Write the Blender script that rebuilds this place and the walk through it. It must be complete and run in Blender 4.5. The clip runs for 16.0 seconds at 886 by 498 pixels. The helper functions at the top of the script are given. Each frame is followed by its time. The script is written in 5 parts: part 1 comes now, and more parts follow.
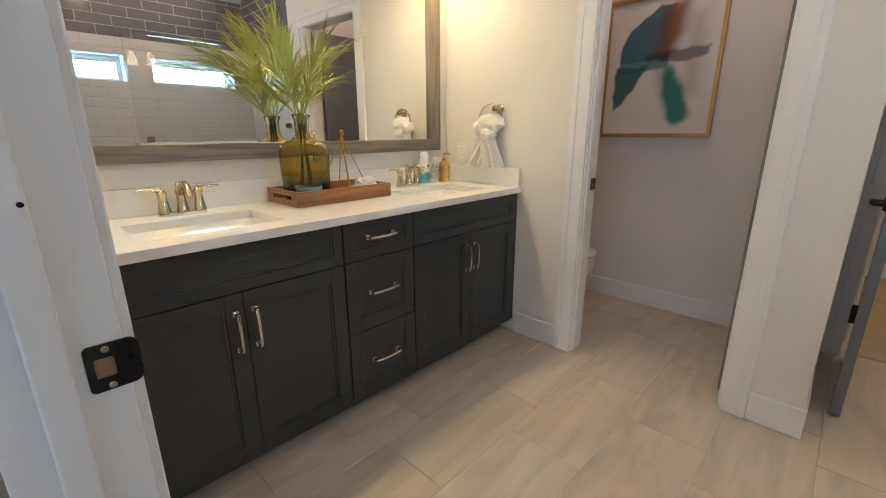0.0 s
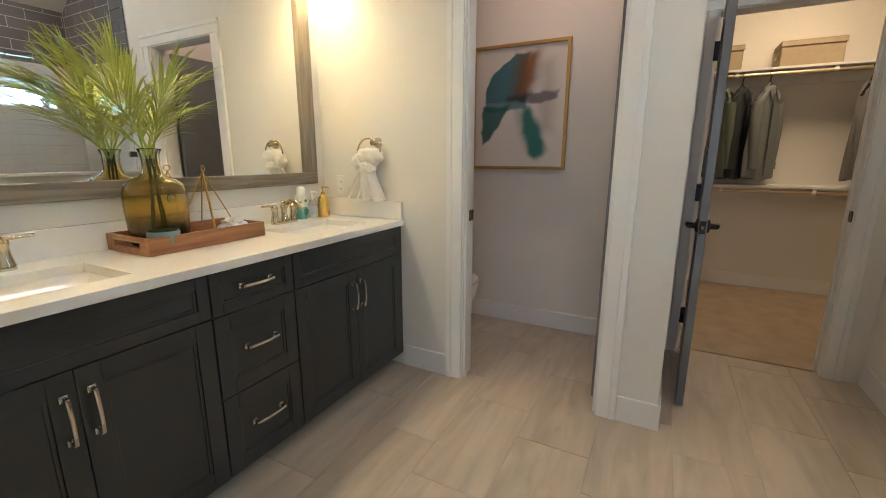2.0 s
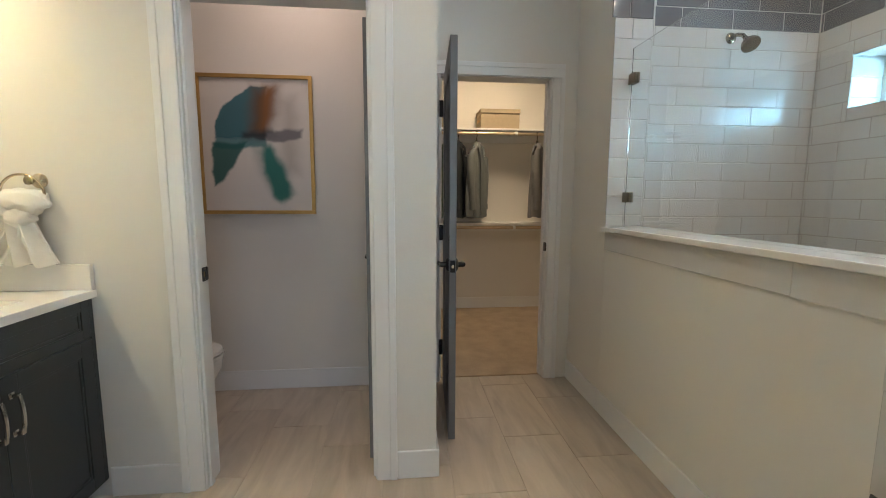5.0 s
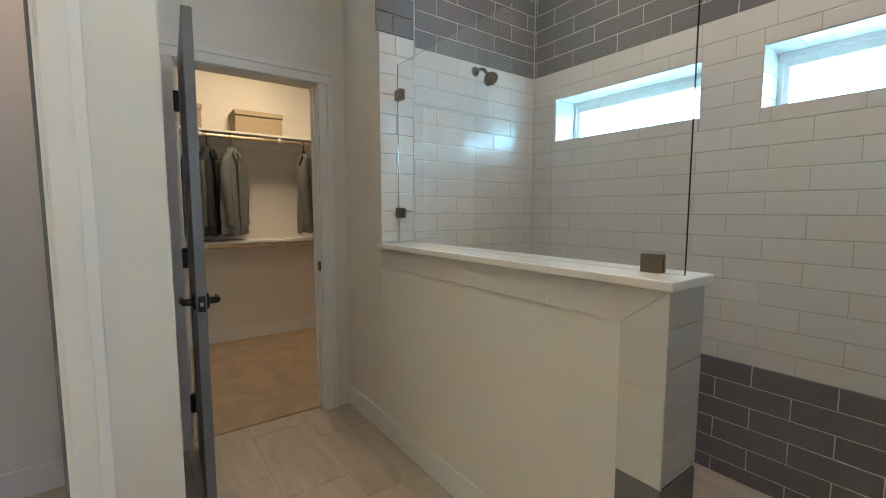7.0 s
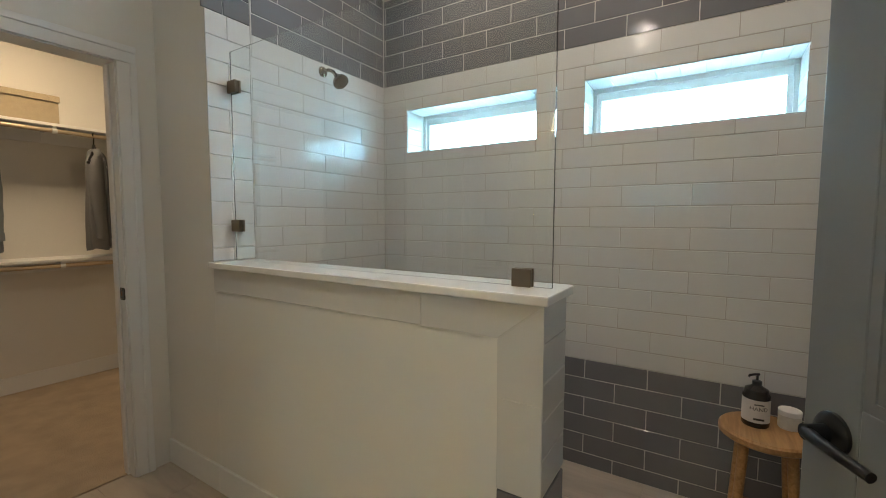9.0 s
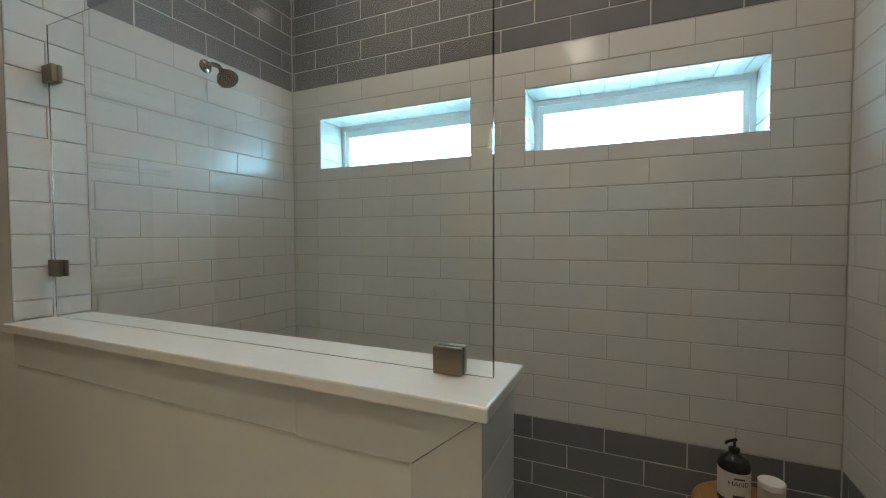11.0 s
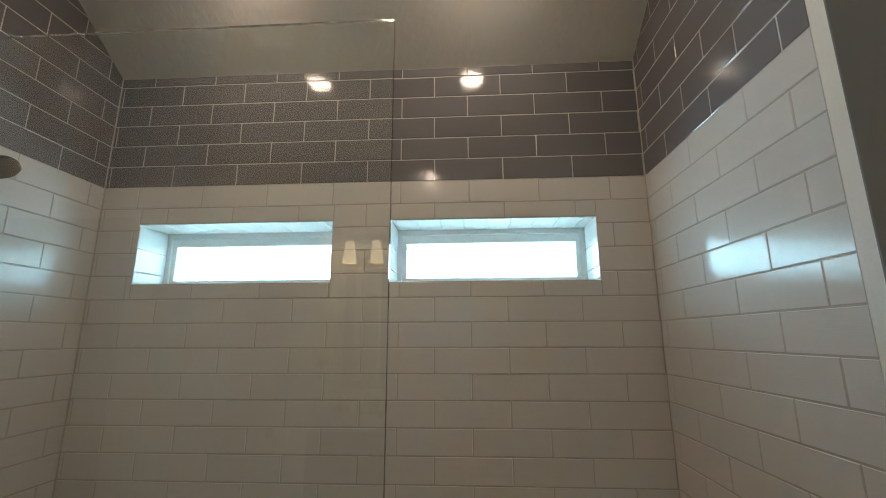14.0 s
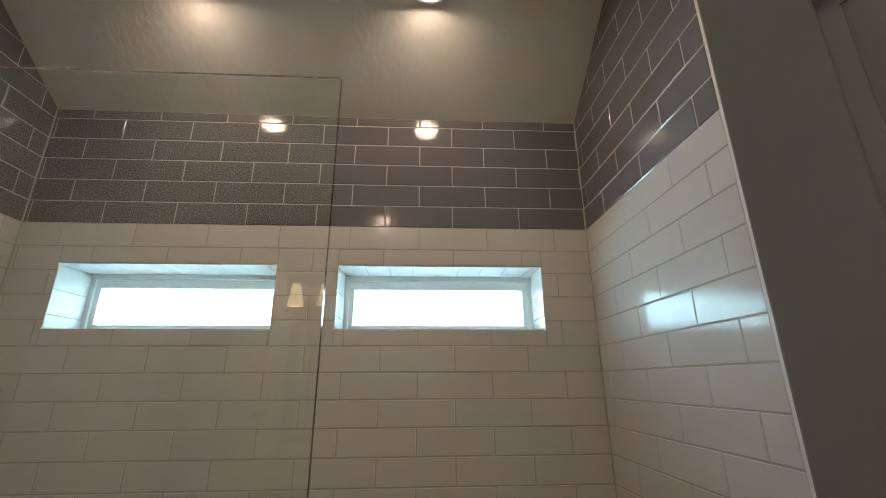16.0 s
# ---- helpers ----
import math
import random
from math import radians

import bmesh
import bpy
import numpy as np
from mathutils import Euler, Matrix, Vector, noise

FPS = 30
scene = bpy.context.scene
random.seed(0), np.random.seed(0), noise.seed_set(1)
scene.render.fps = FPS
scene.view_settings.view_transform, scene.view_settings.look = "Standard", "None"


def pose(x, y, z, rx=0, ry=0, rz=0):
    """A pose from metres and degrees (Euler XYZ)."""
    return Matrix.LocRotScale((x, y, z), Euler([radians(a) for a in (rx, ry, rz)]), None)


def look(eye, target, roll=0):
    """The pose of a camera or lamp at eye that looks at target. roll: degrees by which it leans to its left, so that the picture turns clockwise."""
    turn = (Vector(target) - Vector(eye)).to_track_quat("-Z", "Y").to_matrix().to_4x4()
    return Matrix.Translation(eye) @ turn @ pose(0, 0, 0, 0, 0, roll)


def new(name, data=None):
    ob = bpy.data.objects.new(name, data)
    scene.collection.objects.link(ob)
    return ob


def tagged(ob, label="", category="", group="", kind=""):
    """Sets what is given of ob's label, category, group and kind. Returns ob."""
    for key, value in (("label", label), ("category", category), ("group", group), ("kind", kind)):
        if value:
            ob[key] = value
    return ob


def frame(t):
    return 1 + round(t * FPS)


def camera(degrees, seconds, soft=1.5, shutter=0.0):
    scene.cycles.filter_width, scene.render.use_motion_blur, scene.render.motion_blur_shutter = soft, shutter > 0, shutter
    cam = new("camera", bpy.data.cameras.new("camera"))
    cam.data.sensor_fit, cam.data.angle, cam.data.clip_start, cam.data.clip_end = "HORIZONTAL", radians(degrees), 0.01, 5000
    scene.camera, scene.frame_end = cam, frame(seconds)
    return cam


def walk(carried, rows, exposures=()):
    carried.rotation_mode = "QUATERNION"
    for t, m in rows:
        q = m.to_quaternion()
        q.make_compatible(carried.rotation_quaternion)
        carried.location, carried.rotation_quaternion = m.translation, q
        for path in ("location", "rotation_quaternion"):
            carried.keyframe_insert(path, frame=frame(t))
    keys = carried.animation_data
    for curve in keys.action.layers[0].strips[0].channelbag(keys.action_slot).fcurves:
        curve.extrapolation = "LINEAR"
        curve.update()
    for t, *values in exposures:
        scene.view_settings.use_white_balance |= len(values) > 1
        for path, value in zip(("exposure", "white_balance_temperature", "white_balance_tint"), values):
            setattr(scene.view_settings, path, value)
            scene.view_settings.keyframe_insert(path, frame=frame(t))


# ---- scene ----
cam = camera(93.2, 16.0, soft=1.0)
PATH = [
    (0, (-2.285, -2.539, 1.179), (-3.62, -1.152, 0.639), -0.2),
    (0.5, (-2.299, -2.54, 1.188), (-3.591, -1.116, 0.638), 0.0),
    (1, (-2.299, -2.533, 1.203), (-3.508, -1.034, 0.663), 0.1),
    (1.5, (-2.293, -2.529, 1.205), (-3.361, -0.908, 0.723), -0.1),
    (2, (-2.321, -2.514, 1.219), (-3.225, -0.782, 0.794), 0.1),
    (2.5, (-2.356, -2.498, 1.221), (-3.115, -0.686, 0.844), 0.2),
    (3, (-2.392, -2.49, 1.23), (-3.024, -0.625, 0.881), 0.3),
    (5.5, (-2.391, -2.245, 1.238), (-1.931, -0.31, 1.026), 0.2),
    (6, (-2.351, -2.195, 1.24), (-1.628, -0.341, 1.044), 0.3),
    (6.5, (-2.335, -2.135, 1.25), (-1.376, -0.39, 1.063), 0.2),
    (7, (-2.329, -2.088, 1.262), (-1.153, -0.48, 1.079), 0.0),
    (7.5, (-2.323, -2.038, 1.258), (-0.967, -0.578, 1.091), 0.1),
    (8, (-2.324, -1.997, 1.266), (-0.832, -0.674, 1.107), 0.2),
    (8.5, (-2.317, -1.965, 1.275), (-0.714, -0.778, 1.122), 0.1),
    (9, (-2.29, -1.936, 1.28), (-0.605, -0.867, 1.139), 0.1),
    (11.5, (-1.822, -1.758, 1.38), (0.043, -1.034, 1.387), -0.2),
    (12, (-1.805, -1.712, 1.41), (0.106, -1.133, 1.521), -0.2),
    (12.5, (-1.786, -1.696, 1.434), (0.151, -1.25, 1.647), -0.1),
    (13, (-1.785, -1.68, 1.448), (0.166, -1.358, 1.75), -0.1),
    (13.5, (-1.784, -1.693, 1.479), (0.173, -1.475, 1.829), -0.2),
    (14, (-1.78, -1.693, 1.495), (0.174, -1.581, 1.905), -0.2),
    (14.5, (-1.775, -1.695, 1.515), (0.17, -1.665, 1.981), -0.2),
    (15, (-1.781, -1.701, 1.527), (0.15, -1.73, 2.047), -0.3),
    (15.5, (-1.786, -1.705, 1.534), (0.13, -1.777, 2.103), -0.3),
    (16, (-1.783, -1.72, 1.519), (0.122, -1.823, 2.122), -0.3),
]
walk(cam, [(t, look(eye, target, roll)) for t, eye, target, roll in PATH], exposures=[(0.0, 0.26, 6380, 24), (3.0, 0.17, 6430, 17), (5.5, 0.23, 5980, 16), (9.0, 0.13, 6250, 15), (11.5, -0.38, 6250, 12), (12.5, -0.45, 6500, 17), (14.0, -0.50, 7000, 19), (16.0, -0.52, 7250, 22)])

# ---- world and lamps ----
world = bpy.data.worlds.new("sky")
scene.world = world
world.use_nodes = True
wn = world.node_tree
sky = wn.nodes.new("ShaderNodeTexSky")
sky.sky_type, sky.sun_disc = "NISHITA", False
sky.sun_elevation, sky.sun_rotation = radians(50), radians(200)
wn.links.new(sky.outputs[0], wn.nodes["Background"].inputs[0])
wn.nodes["Background"].inputs[1].default_value = 0.1


def lamp(name, kind, place, power, color, size=0.1, target=None, spot=None, size_y=None, spread=None, disk=False):
    data = bpy.data.lights.new(name, kind)
    data.energy, data.color = power, color
    if kind == "AREA":
        data.size = size
        data.shape = "DISK" if disk else "SQUARE"
        if size_y:
            data.shape, data.size_y = "RECTANGLE", size_y
        if spread:
            data.spread = radians(spread)
    else:
        data.shadow_soft_size = size
    if spot:
        data.spot_size, data.spot_blend = radians(spot), 0.6
    ob = new(name, data)
    ob.matrix_world = look(place, target) if target else Matrix.Translation(place)
    return ob


WARM = (0.97, 0.86, 0.54)
SOFT = (1.0, 0.85, 0.66)
DAY = (0.62, 0.87, 1.0)
DOWNLIGHTS = [(-0.50, -1.74), (-0.50, -0.80), (-2.25, -1.34)]


def ceiling_z(x):
    return min(2.755 - 0.68 * x, 3.05)


for lx, ly in DOWNLIGHTS:
    lamp("downlight_lamp", "AREA", (lx, ly, ceiling_z(lx) - 0.026), 3.5 if lx > -1 else 5.6, SOFT, 0.13, (lx, ly, 0), disk=True)
SHADES = [y0 + 0.237 * i for y0 in (-0.914, -2.09) for i in (1, 0, -1)]
for sy in SHADES:
    lamp("vanity_lamp", "POINT", (-4.045, sy, 2.170), 5.0, WARM, 0.03)
lamp("closet_lamp", "AREA", (-1.45, 1.5, 2.70), 15, (1.0, 0.75, 0.44), 0.35, (-1.45, 1.5, 0))
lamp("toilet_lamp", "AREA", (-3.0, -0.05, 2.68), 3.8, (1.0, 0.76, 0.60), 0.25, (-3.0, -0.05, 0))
lamp("bedroom_daylight", "AREA", (-1.9, -5.6, 1.6), 27, (0.66, 0.81, 1.0), 2.0, (-2.5, -2.6, 1.0), size_y=1.5)


# ---- materials ----
def mat(name, color, rough=0.5, metal=0.0, var=0.06, scale=6.0, bump=0.0, bump_scale=60.0, fine=0.0, alpha_rand=0.0, spec=None, coat=0.0):
    """A surface with cloudy variation of colour and roughness, and relief at two scales."""
    m = bpy.data.materials.new(name)
    m.use_nodes = True
    nt = m.node_tree
    b = nt.nodes["Principled BSDF"]
    b.inputs["Metallic"].default_value = metal
    if coat:
        b.inputs["Coat Weight"].default_value = coat
        b.inputs["Coat Roughness"].default_value = 0.08
    if spec is not None:
        b.inputs["Specular IOR Level"].default_value = spec
    tc = nt.nodes.new("ShaderNodeTexCoord")
    n1 = nt.nodes.new("ShaderNodeTexNoise")
    n1.inputs["Scale"].default_value, n1.inputs["Detail"].default_value = scale, 5
    nt.links.new(tc.outputs["Object"], n1.inputs["Vector"])
    mix = nt.nodes.new("ShaderNodeMix")
    mix.data_type = "RGBA"
    mix.inputs[6].default_value = (*[c * (1 - var) for c in color], 1)
    mix.inputs[7].default_value = (*[min(1, c * (1 + var)) for c in color], 1)
    nt.links.new(n1.outputs[0], mix.inputs[0])
    last = mix.outputs[2]
    if alpha_rand:
        info = nt.nodes.new("ShaderNodeObjectInfo")
        hsv = nt.nodes.new("ShaderNodeHueSaturation")
        rng = nt.nodes.new("ShaderNodeMapRange")
        rng.inputs[3].default_value, rng.inputs[4].default_value = 1 - alpha_rand, 1 + alpha_rand
        nt.links.new(info.outputs["Random"], rng.inputs[0])
        nt.links.new(rng.outputs[0], hsv.inputs["Value"])
        nt.links.new(last, hsv.inputs["Color"])
        last = hsv.outputs[0]
    nt.links.new(last, b.inputs["Base Color"])
    r = nt.nodes.new("ShaderNodeMapRange")
    r.inputs[3].default_value, r.inputs[4].default_value = rough * 0.85, min(1, rough * 1.15)
    nt.links.new(n1.outputs[0], r.inputs[0])
    nt.links.new(r.outputs[0], b.inputs["Roughness"])
    if bump:
        n2 = nt.nodes.new("ShaderNodeTexNoise")
        n2.inputs["Scale"].default_value, n2.inputs["Detail"].default_value = bump_scale, 3
        nt.links.new(tc.outputs["Object"], n2.inputs["Vector"])
        bp = nt.nodes.new("ShaderNodeBump")
        bp.inputs["Strength"].default_value, bp.inputs["Distance"].default_value = bump, 0.01
        nt.links.new(n2.outputs[0], bp.inputs["Height"])
        nt.links.new(bp.outputs[0], b.inputs["Normal"])
    return m


def wood(name, dark, light, rough=0.4, axis="X", scale=3.0):
    """Streaked wood: noise drawn out along one axis."""
    m = mat(name, light, rough)
    nt = m.node_tree
    b = nt.nodes["Principled BSDF"]
    tc = nt.nodes["Texture Coordinate"]
    mp = nt.nodes.new("ShaderNodeMapping")
    mp.inputs["Scale"].default_value = {"X": (1, 14, 14), "Y": (14, 1, 14), "Z": (14, 14, 1)}[axis]
    n = nt.nodes.new("ShaderNodeTexNoise")
    n.inputs["Scale"].default_value, n.inputs["Detail"].default_value, n.inputs["Distortion"].default_value = scale, 8, 0.6
    ramp = nt.nodes.new("ShaderNodeValToRGB")
    ramp.color_ramp.elements[0].position, ramp.color_ramp.elements[1].position = 0.3, 0.7
    ramp.color_ramp.elements[0].color, ramp.color_ramp.elements[1].color = (*dark, 1), (*light, 1)
    nt.links.new(tc.outputs["Object"], mp.inputs[0])
    nt.links.new(mp.outputs[0], n.inputs["Vector"])
    nt.links.new(n.outputs[0], ramp.inputs[0])
    nt.links.new(ramp.outputs[0], b.inputs["Base Color"])
    bp = nt.nodes.new("ShaderNodeBump")
    bp.inputs["Strength"].default_value, bp.inputs["Distance"].default_value = 0.15, 0.003
    nt.links.new(n.outputs[0], bp.inputs["Height"])
    nt.links.new(bp.outputs[0], b.inputs["Normal"])
    return m


def glass(name, color, rough=0.0, ior=1.45):
    m = bpy.data.materials.new(name)
    m.use_nodes = True
    b = m.node_tree.nodes["Principled BSDF"]
    b.inputs["Base Color"].default_value = (*color, 1)
    b.inputs["Transmission Weight"].default_value = 1
    b.inputs["Roughness"].default_value, b.inputs["IOR"].default_value = rough, ior
    return m


def glow(name, color, strength):
    m = bpy.data.materials.new(name)
    m.use_nodes = True
    b = m.node_tree.nodes["Principled BSDF"]
    b.inputs["Base Color"].default_value = (*color, 1)
    b.inputs["Emission Color"].default_value = (*color, 1)
    b.inputs["Emission Strength"].default_value = strength
    return m


PAINT = mat("wall_paint", (0.72, 0.70, 0.655), 0.55, var=0.02, scale=2, bump=0.045, bump_scale=90)
CEIL = mat("ceiling_paint", (0.74, 0.72, 0.68), 0.7, var=0.02, bump=0.33, bump_scale=28)
TRIM = mat("trim_paint", (0.76, 0.76, 0.75), 0.45, var=0.015)
WHITE_TILE = mat("white_tile", (0.61, 0.60, 0.58), 0.14, var=0.03, scale=5, bump=0.10, bump_scale=9, alpha_rand=0.02, spec=0.30)
GREY_TILE = mat("grey_tile", (0.165, 0.163, 0.172), 0.09, var=0.06, scale=7, bump=0.05, bump_scale=9, alpha_rand=0.06)
for glazed, depth in ((GREY_TILE, 0.03), (WHITE_TILE, 0.03)):
    nt = glazed.node_tree
    ribs, rbump = nt.nodes.new("ShaderNodeTexWave"), nt.nodes.new("ShaderNodeBump")
    ribs.bands_direction = "Y"
    ribs.inputs["Scale"].default_value, ribs.inputs["Distortion"].default_value, ribs.inputs["Detail Scale"].default_value = 48, 0.9, 2
    rbump.inputs["Strength"].default_value, rbump.inputs["Distance"].default_value = depth, 0.0010
    nt.links.new(nt.nodes["Texture Coordinate"].outputs["Object"], ribs.inputs["Vector"])
    nt.links.new(ribs.outputs[0], rbump.inputs["Height"])
    nt.links.new(nt.nodes["Bump"].outputs[0], rbump.inputs["Normal"])
    nt.links.new(rbump.outputs[0], nt.nodes["Principled BSDF"].inputs["Normal"])
GROUT = mat("grout", (0.56, 0.54, 0.51), 0.9, var=0.08, scale=30, bump=0.2, bump_scale=300)
FLOOR_GROUT = mat("floor_grout", (0.41, 0.36, 0.305), 0.9, var=0.1, scale=30)
CABINET = mat("charcoal_paint", (0.030, 0.0325, 0.0325), 0.36, var=0.06, scale=4, bump=0.03, bump_scale=120)
GAP = mat("dark_gap", (0.012, 0.012, 0.012), 0.8)
QUARTZ = mat("white_quartz", (0.80, 0.78, 0.75), 0.14, var=0.03, scale=14)
PORCELAIN = mat("porcelain", (0.82, 0.80, 0.77), 0.08, var=0.01)
NICKEL = mat("brushed_nickel", (0.58, 0.49, 0.36), 0.26, 1.0, var=0.04, scale=40)
BRONZE_NICKEL = mat("satin_bronze", (0.22, 0.18, 0.13), 0.3, 1.0, var=0.05)
BLACK = mat("black_metal", (0.012, 0.012, 0.013), 0.28, 0.4, var=0.1)
POLISHED = mat("polished_nickel", (0.70, 0.66, 0.60), 0.16, 1.0, var=0.03, scale=40)
DOOR_GREY = mat("door_paint", (0.17, 0.18, 0.19), 0.35, var=0.03)
CARPET = mat("carpet", (0.45, 0.355, 0.255), 0.95, var=0.30, scale=7, bump=1.0, bump_scale=220)
MIRROR = mat("mirror", (0.9, 0.9, 0.88), 0.0, 1.0, var=0.0)
CLEAR = glass("shower_glass", (0.965, 0.99, 0.98))
WINDOW_GLASS = glass("window_glass", (0.97, 1.0, 1.0))
VINYL = mat("white_vinyl", (0.84, 0.86, 0.86), 0.35, var=0.01)
GREY_WOOD = wood("grey_wood", (0.13, 0.105, 0.08), (0.27, 0.23, 0.18), 0.42, "Y")
GOLD = mat("gold_frame", (0.55, 0.36, 0.13), 0.35, 0.8, var=0.15, scale=20)
SHADE_GLOW = glow("lit_shade", (0.97, 0.84, 0.52), 6.0)
LAMP_GLOW = glow("lit_lens", (1.0, 0.87, 0.70), 22.0)
SKY_GLOW = glow("bright_sky", (0.44, 0.80, 0.95), 42.0)


# ---- building helpers ----
def box(bm, x0, x1, y0, y1, z0, z1, bevel=0.0, seg=2):
    r = bmesh.ops.create_cube(bm, size=1, matrix=Matrix.LocRotScale(((x0 + x1) / 2, (y0 + y1) / 2, (z0 + z1) / 2), None, (abs(x1 - x0), abs(y1 - y0), abs(z1 - z0))))
    if bevel:
        edges = list({e for v in r["verts"] for e in v.link_edges})
        bmesh.ops.bevel(bm, geom=edges, offset=bevel, segments=seg, affect="EDGES", profile=0.5)
    return bm


def boxes(*rows, bevel=0.0):
    bm = bmesh.new()
    for r in rows:
        box(bm, *r, bevel=bevel)
    return bm


def lathe(profile, seg=32, at=(0, 0, 0), rot=None):
    """A turned shape from (radius, height) rows."""
    bm = bmesh.new()
    rings = []
    for r, z in profile:
        rings.append([bm.verts.new((r * math.cos(2 * math.pi * k / seg), r * math.sin(2 * math.pi * k / seg), z)) for k in range(seg)])
    for a, b in zip(rings, rings[1:]):
        for k in range(seg):
            bm.faces.new((a[k], a[(k + 1) % seg], b[(k + 1) % seg], b[k]))
    if profile[0][0] > 1e-4:
        bm.faces.new(rings[0][::-1])
    if profile[-1][0] > 1e-4:
        bm.faces.new(rings[-1])
    bmesh.ops.remove_doubles(bm, verts=bm.verts[:], dist=1e-5)
    bmesh.ops.recalc_face_normals(bm, faces=bm.faces[:])
    bmesh.ops.transform(bm, matrix=Matrix.Translation(at) @ (rot or Matrix()), verts=bm.verts[:])
    return bm


def tube(points, radius, seg=10, taper=None, bm=None, flat=1.0):
    """A round bar along points."""
    bm = bm or bmesh.new()
    pts = [Vector(p) for p in points]
    rings = []
    up = Vector((0.31, 0.17, 0.94))
    for i, p in enumerate(pts):
        d = (pts[min(i + 1, len(pts) - 1)] - pts[max(i - 1, 0)]).normalized()
        a = d.cross(up)
        if a.length < 0.05:
            a = d.cross(Vector((1, 0, 0)))
        a.normalize()
        b = d.cross(a)
        r = radius if taper is None else radius * (1 + (taper - 1) * i / (len(pts) - 1))
        rings.append([bm.verts.new(p + (a * math.cos(2 * math.pi * k / seg) + b * math.sin(2 * math.pi * k / seg) * flat) * r) for k in range(seg)])
    for s0, s1 in zip(rings, rings[1:]):
        for k in range(seg):
            bm.faces.new((s0[k], s0[(k + 1) % seg], s1[(k + 1) % seg], s1[k]))
    bm.faces.new(rings[0][::-1])
    bm.faces.new(rings[-1])
    bmesh.ops.recalc_face_normals(bm, faces=bm.faces[:])
    return bm


def mesh_of(bm, name, material, smooth=False):
    me = bpy.data.meshes.new(name)
    bm.to_mesh(me)
    bm.free()
    me.materials.append(material)
    if smooth:
        me.shade_smooth()
        me.set_sharp_from_angle(angle=radians(38))
    return me


def part(name, bm, material, parent, label="", smooth=False):
    ob = new(name, mesh_of(bm, name, material, smooth))
    ob.parent = parent
    return tagged(ob, label)


def thing(name, label, category, bm=None, material=None, place=None, group="", kind="", smooth=False):
    ob = new(name, mesh_of(bm, name, material, smooth) if bm else None)
    if place is not None:
        ob.matrix_basis = place if isinstance(place, Matrix) else Matrix.Translation(place)
    return tagged(ob, label, category, group, kind)


def structure(name, label, bm, material):
    return thing(name, label, name.split("_")[0], bm, material, kind="structure")


def wall_cells(u0, u1, z0, z1, holes):
    """Cells of a wall's face that lie outside its holes."""
    us = sorted({u0, u1, *[h[0] for h in holes], *[h[1] for h in holes]})
    zs = sorted({z0, z1, *[h[2] for h in holes], *[h[3] for h in holes]})
    for a, b in zip(us, us[1:]):
        lo = None
        for c, d in zip(zs, zs[1:]):
            solid = not any(h[0] <= (a + b) / 2 <= h[1] and h[2] <= (c + d) / 2 <= h[3] for h in holes)
            if solid and lo is None:
                lo = c
            if not solid and lo is not None:
                yield a, b, lo, c
                lo = None
        if lo is not None:
            yield a, b, lo, zs[-1]


def wall_x(name, label, x0, x1, y0, y1, z0, z1, holes=(), material=None):
    """A wall along y between x0 and x1."""
    bm = bmesh.new()
    for a, b, c, d in wall_cells(y0, y1, z0, z1, list(holes)):
        box(bm, x0, x1, a, b, c, d)
    return structure(name, label, bm, material or PAINT)


def wall_y(name, label, y0, y1, x0, x1, z0, z1, holes=(), material=None):
    bm = bmesh.new()
    for a, b, c, d in wall_cells(x0, x1, z0, z1, list(holes)):
        box(bm, a, b, y0, y1, c, d)
    return structure(name, label, bm, material or PAINT)


# ---- plan ----
X_VAN = -4.17      # vanity wall
Y_TOW = -0.55      # towel wall
Y_BACK = 0.42      # closet wall and rear wall of the toilet room
Y_ENT = -2.48      # entry wall and end wall of the shower
X_PART = -2.246    # partition between toilet room and closet passage
X_SCR = -1.250     # passage side of the shower wall
TOP = 3.40
W1, W2 = (-1.10, -0.197), (-2.256, -1.358)
WZ = (1.726, 2.005)
ROW, COL = 0.1046, 0.3076
Z_BORDER, Z_DADO, Z_PAN = 2.183, 0.525, -0.075

wall_window = wall_x("wall_east", "tiled shower wall with two high narrow windows", 0.0022, 0.27, Y_ENT - 0.12, 0.12, Z_PAN - 0.1, TOP, [(*W1, *WZ), (*W2, *WZ)], GROUT)
wall_head = wall_y("wall_north", "tiled shower wall with the shower head", 0.0022, 0.12, -1.04, 0.0, Z_PAN - 0.1, TOP, (), GROUT)
wall_end = wall_y("wall_south", "tiled end wall of the shower", Y_ENT - 0.12, Y_ENT - 0.0022, -0.905, 0.004, Z_PAN - 0.1, TOP, (), GROUT)
wall_screen = wall_x("wall_screen", "full height painted wall between passage and shower", X_SCR, -1.04, -0.046, Y_BACK, -0.1, TOP)
wall_van = wall_x("wall_west", "cream painted wall behind the vanity", X_VAN - 0.12, X_VAN, Y_ENT - 0.12, Y_BACK + 0.12, 0, TOP)
wall_tow = wall_y("wall_towel", "cream painted wall beside the vanity with the toilet room doorway", Y_TOW, Y_TOW + 0.12, X_VAN, X_PART, 0, TOP, [(-3.245, -2.494, 0, 2.035)])
wall_partition = wall_x("wall_partition", "white painted partition beside the closet passage", X_PART - 0.12, X_PART, Y_TOW + 0.12, Y_BACK, 0, TOP)
wall_back = wall_y("wall_back", "white painted rear wall with the closet doorway", Y_BACK, Y_BACK + 0.12, X_VAN, 0.19, 0, TOP, [(-2.16, -1.405, 0, 2.025)])
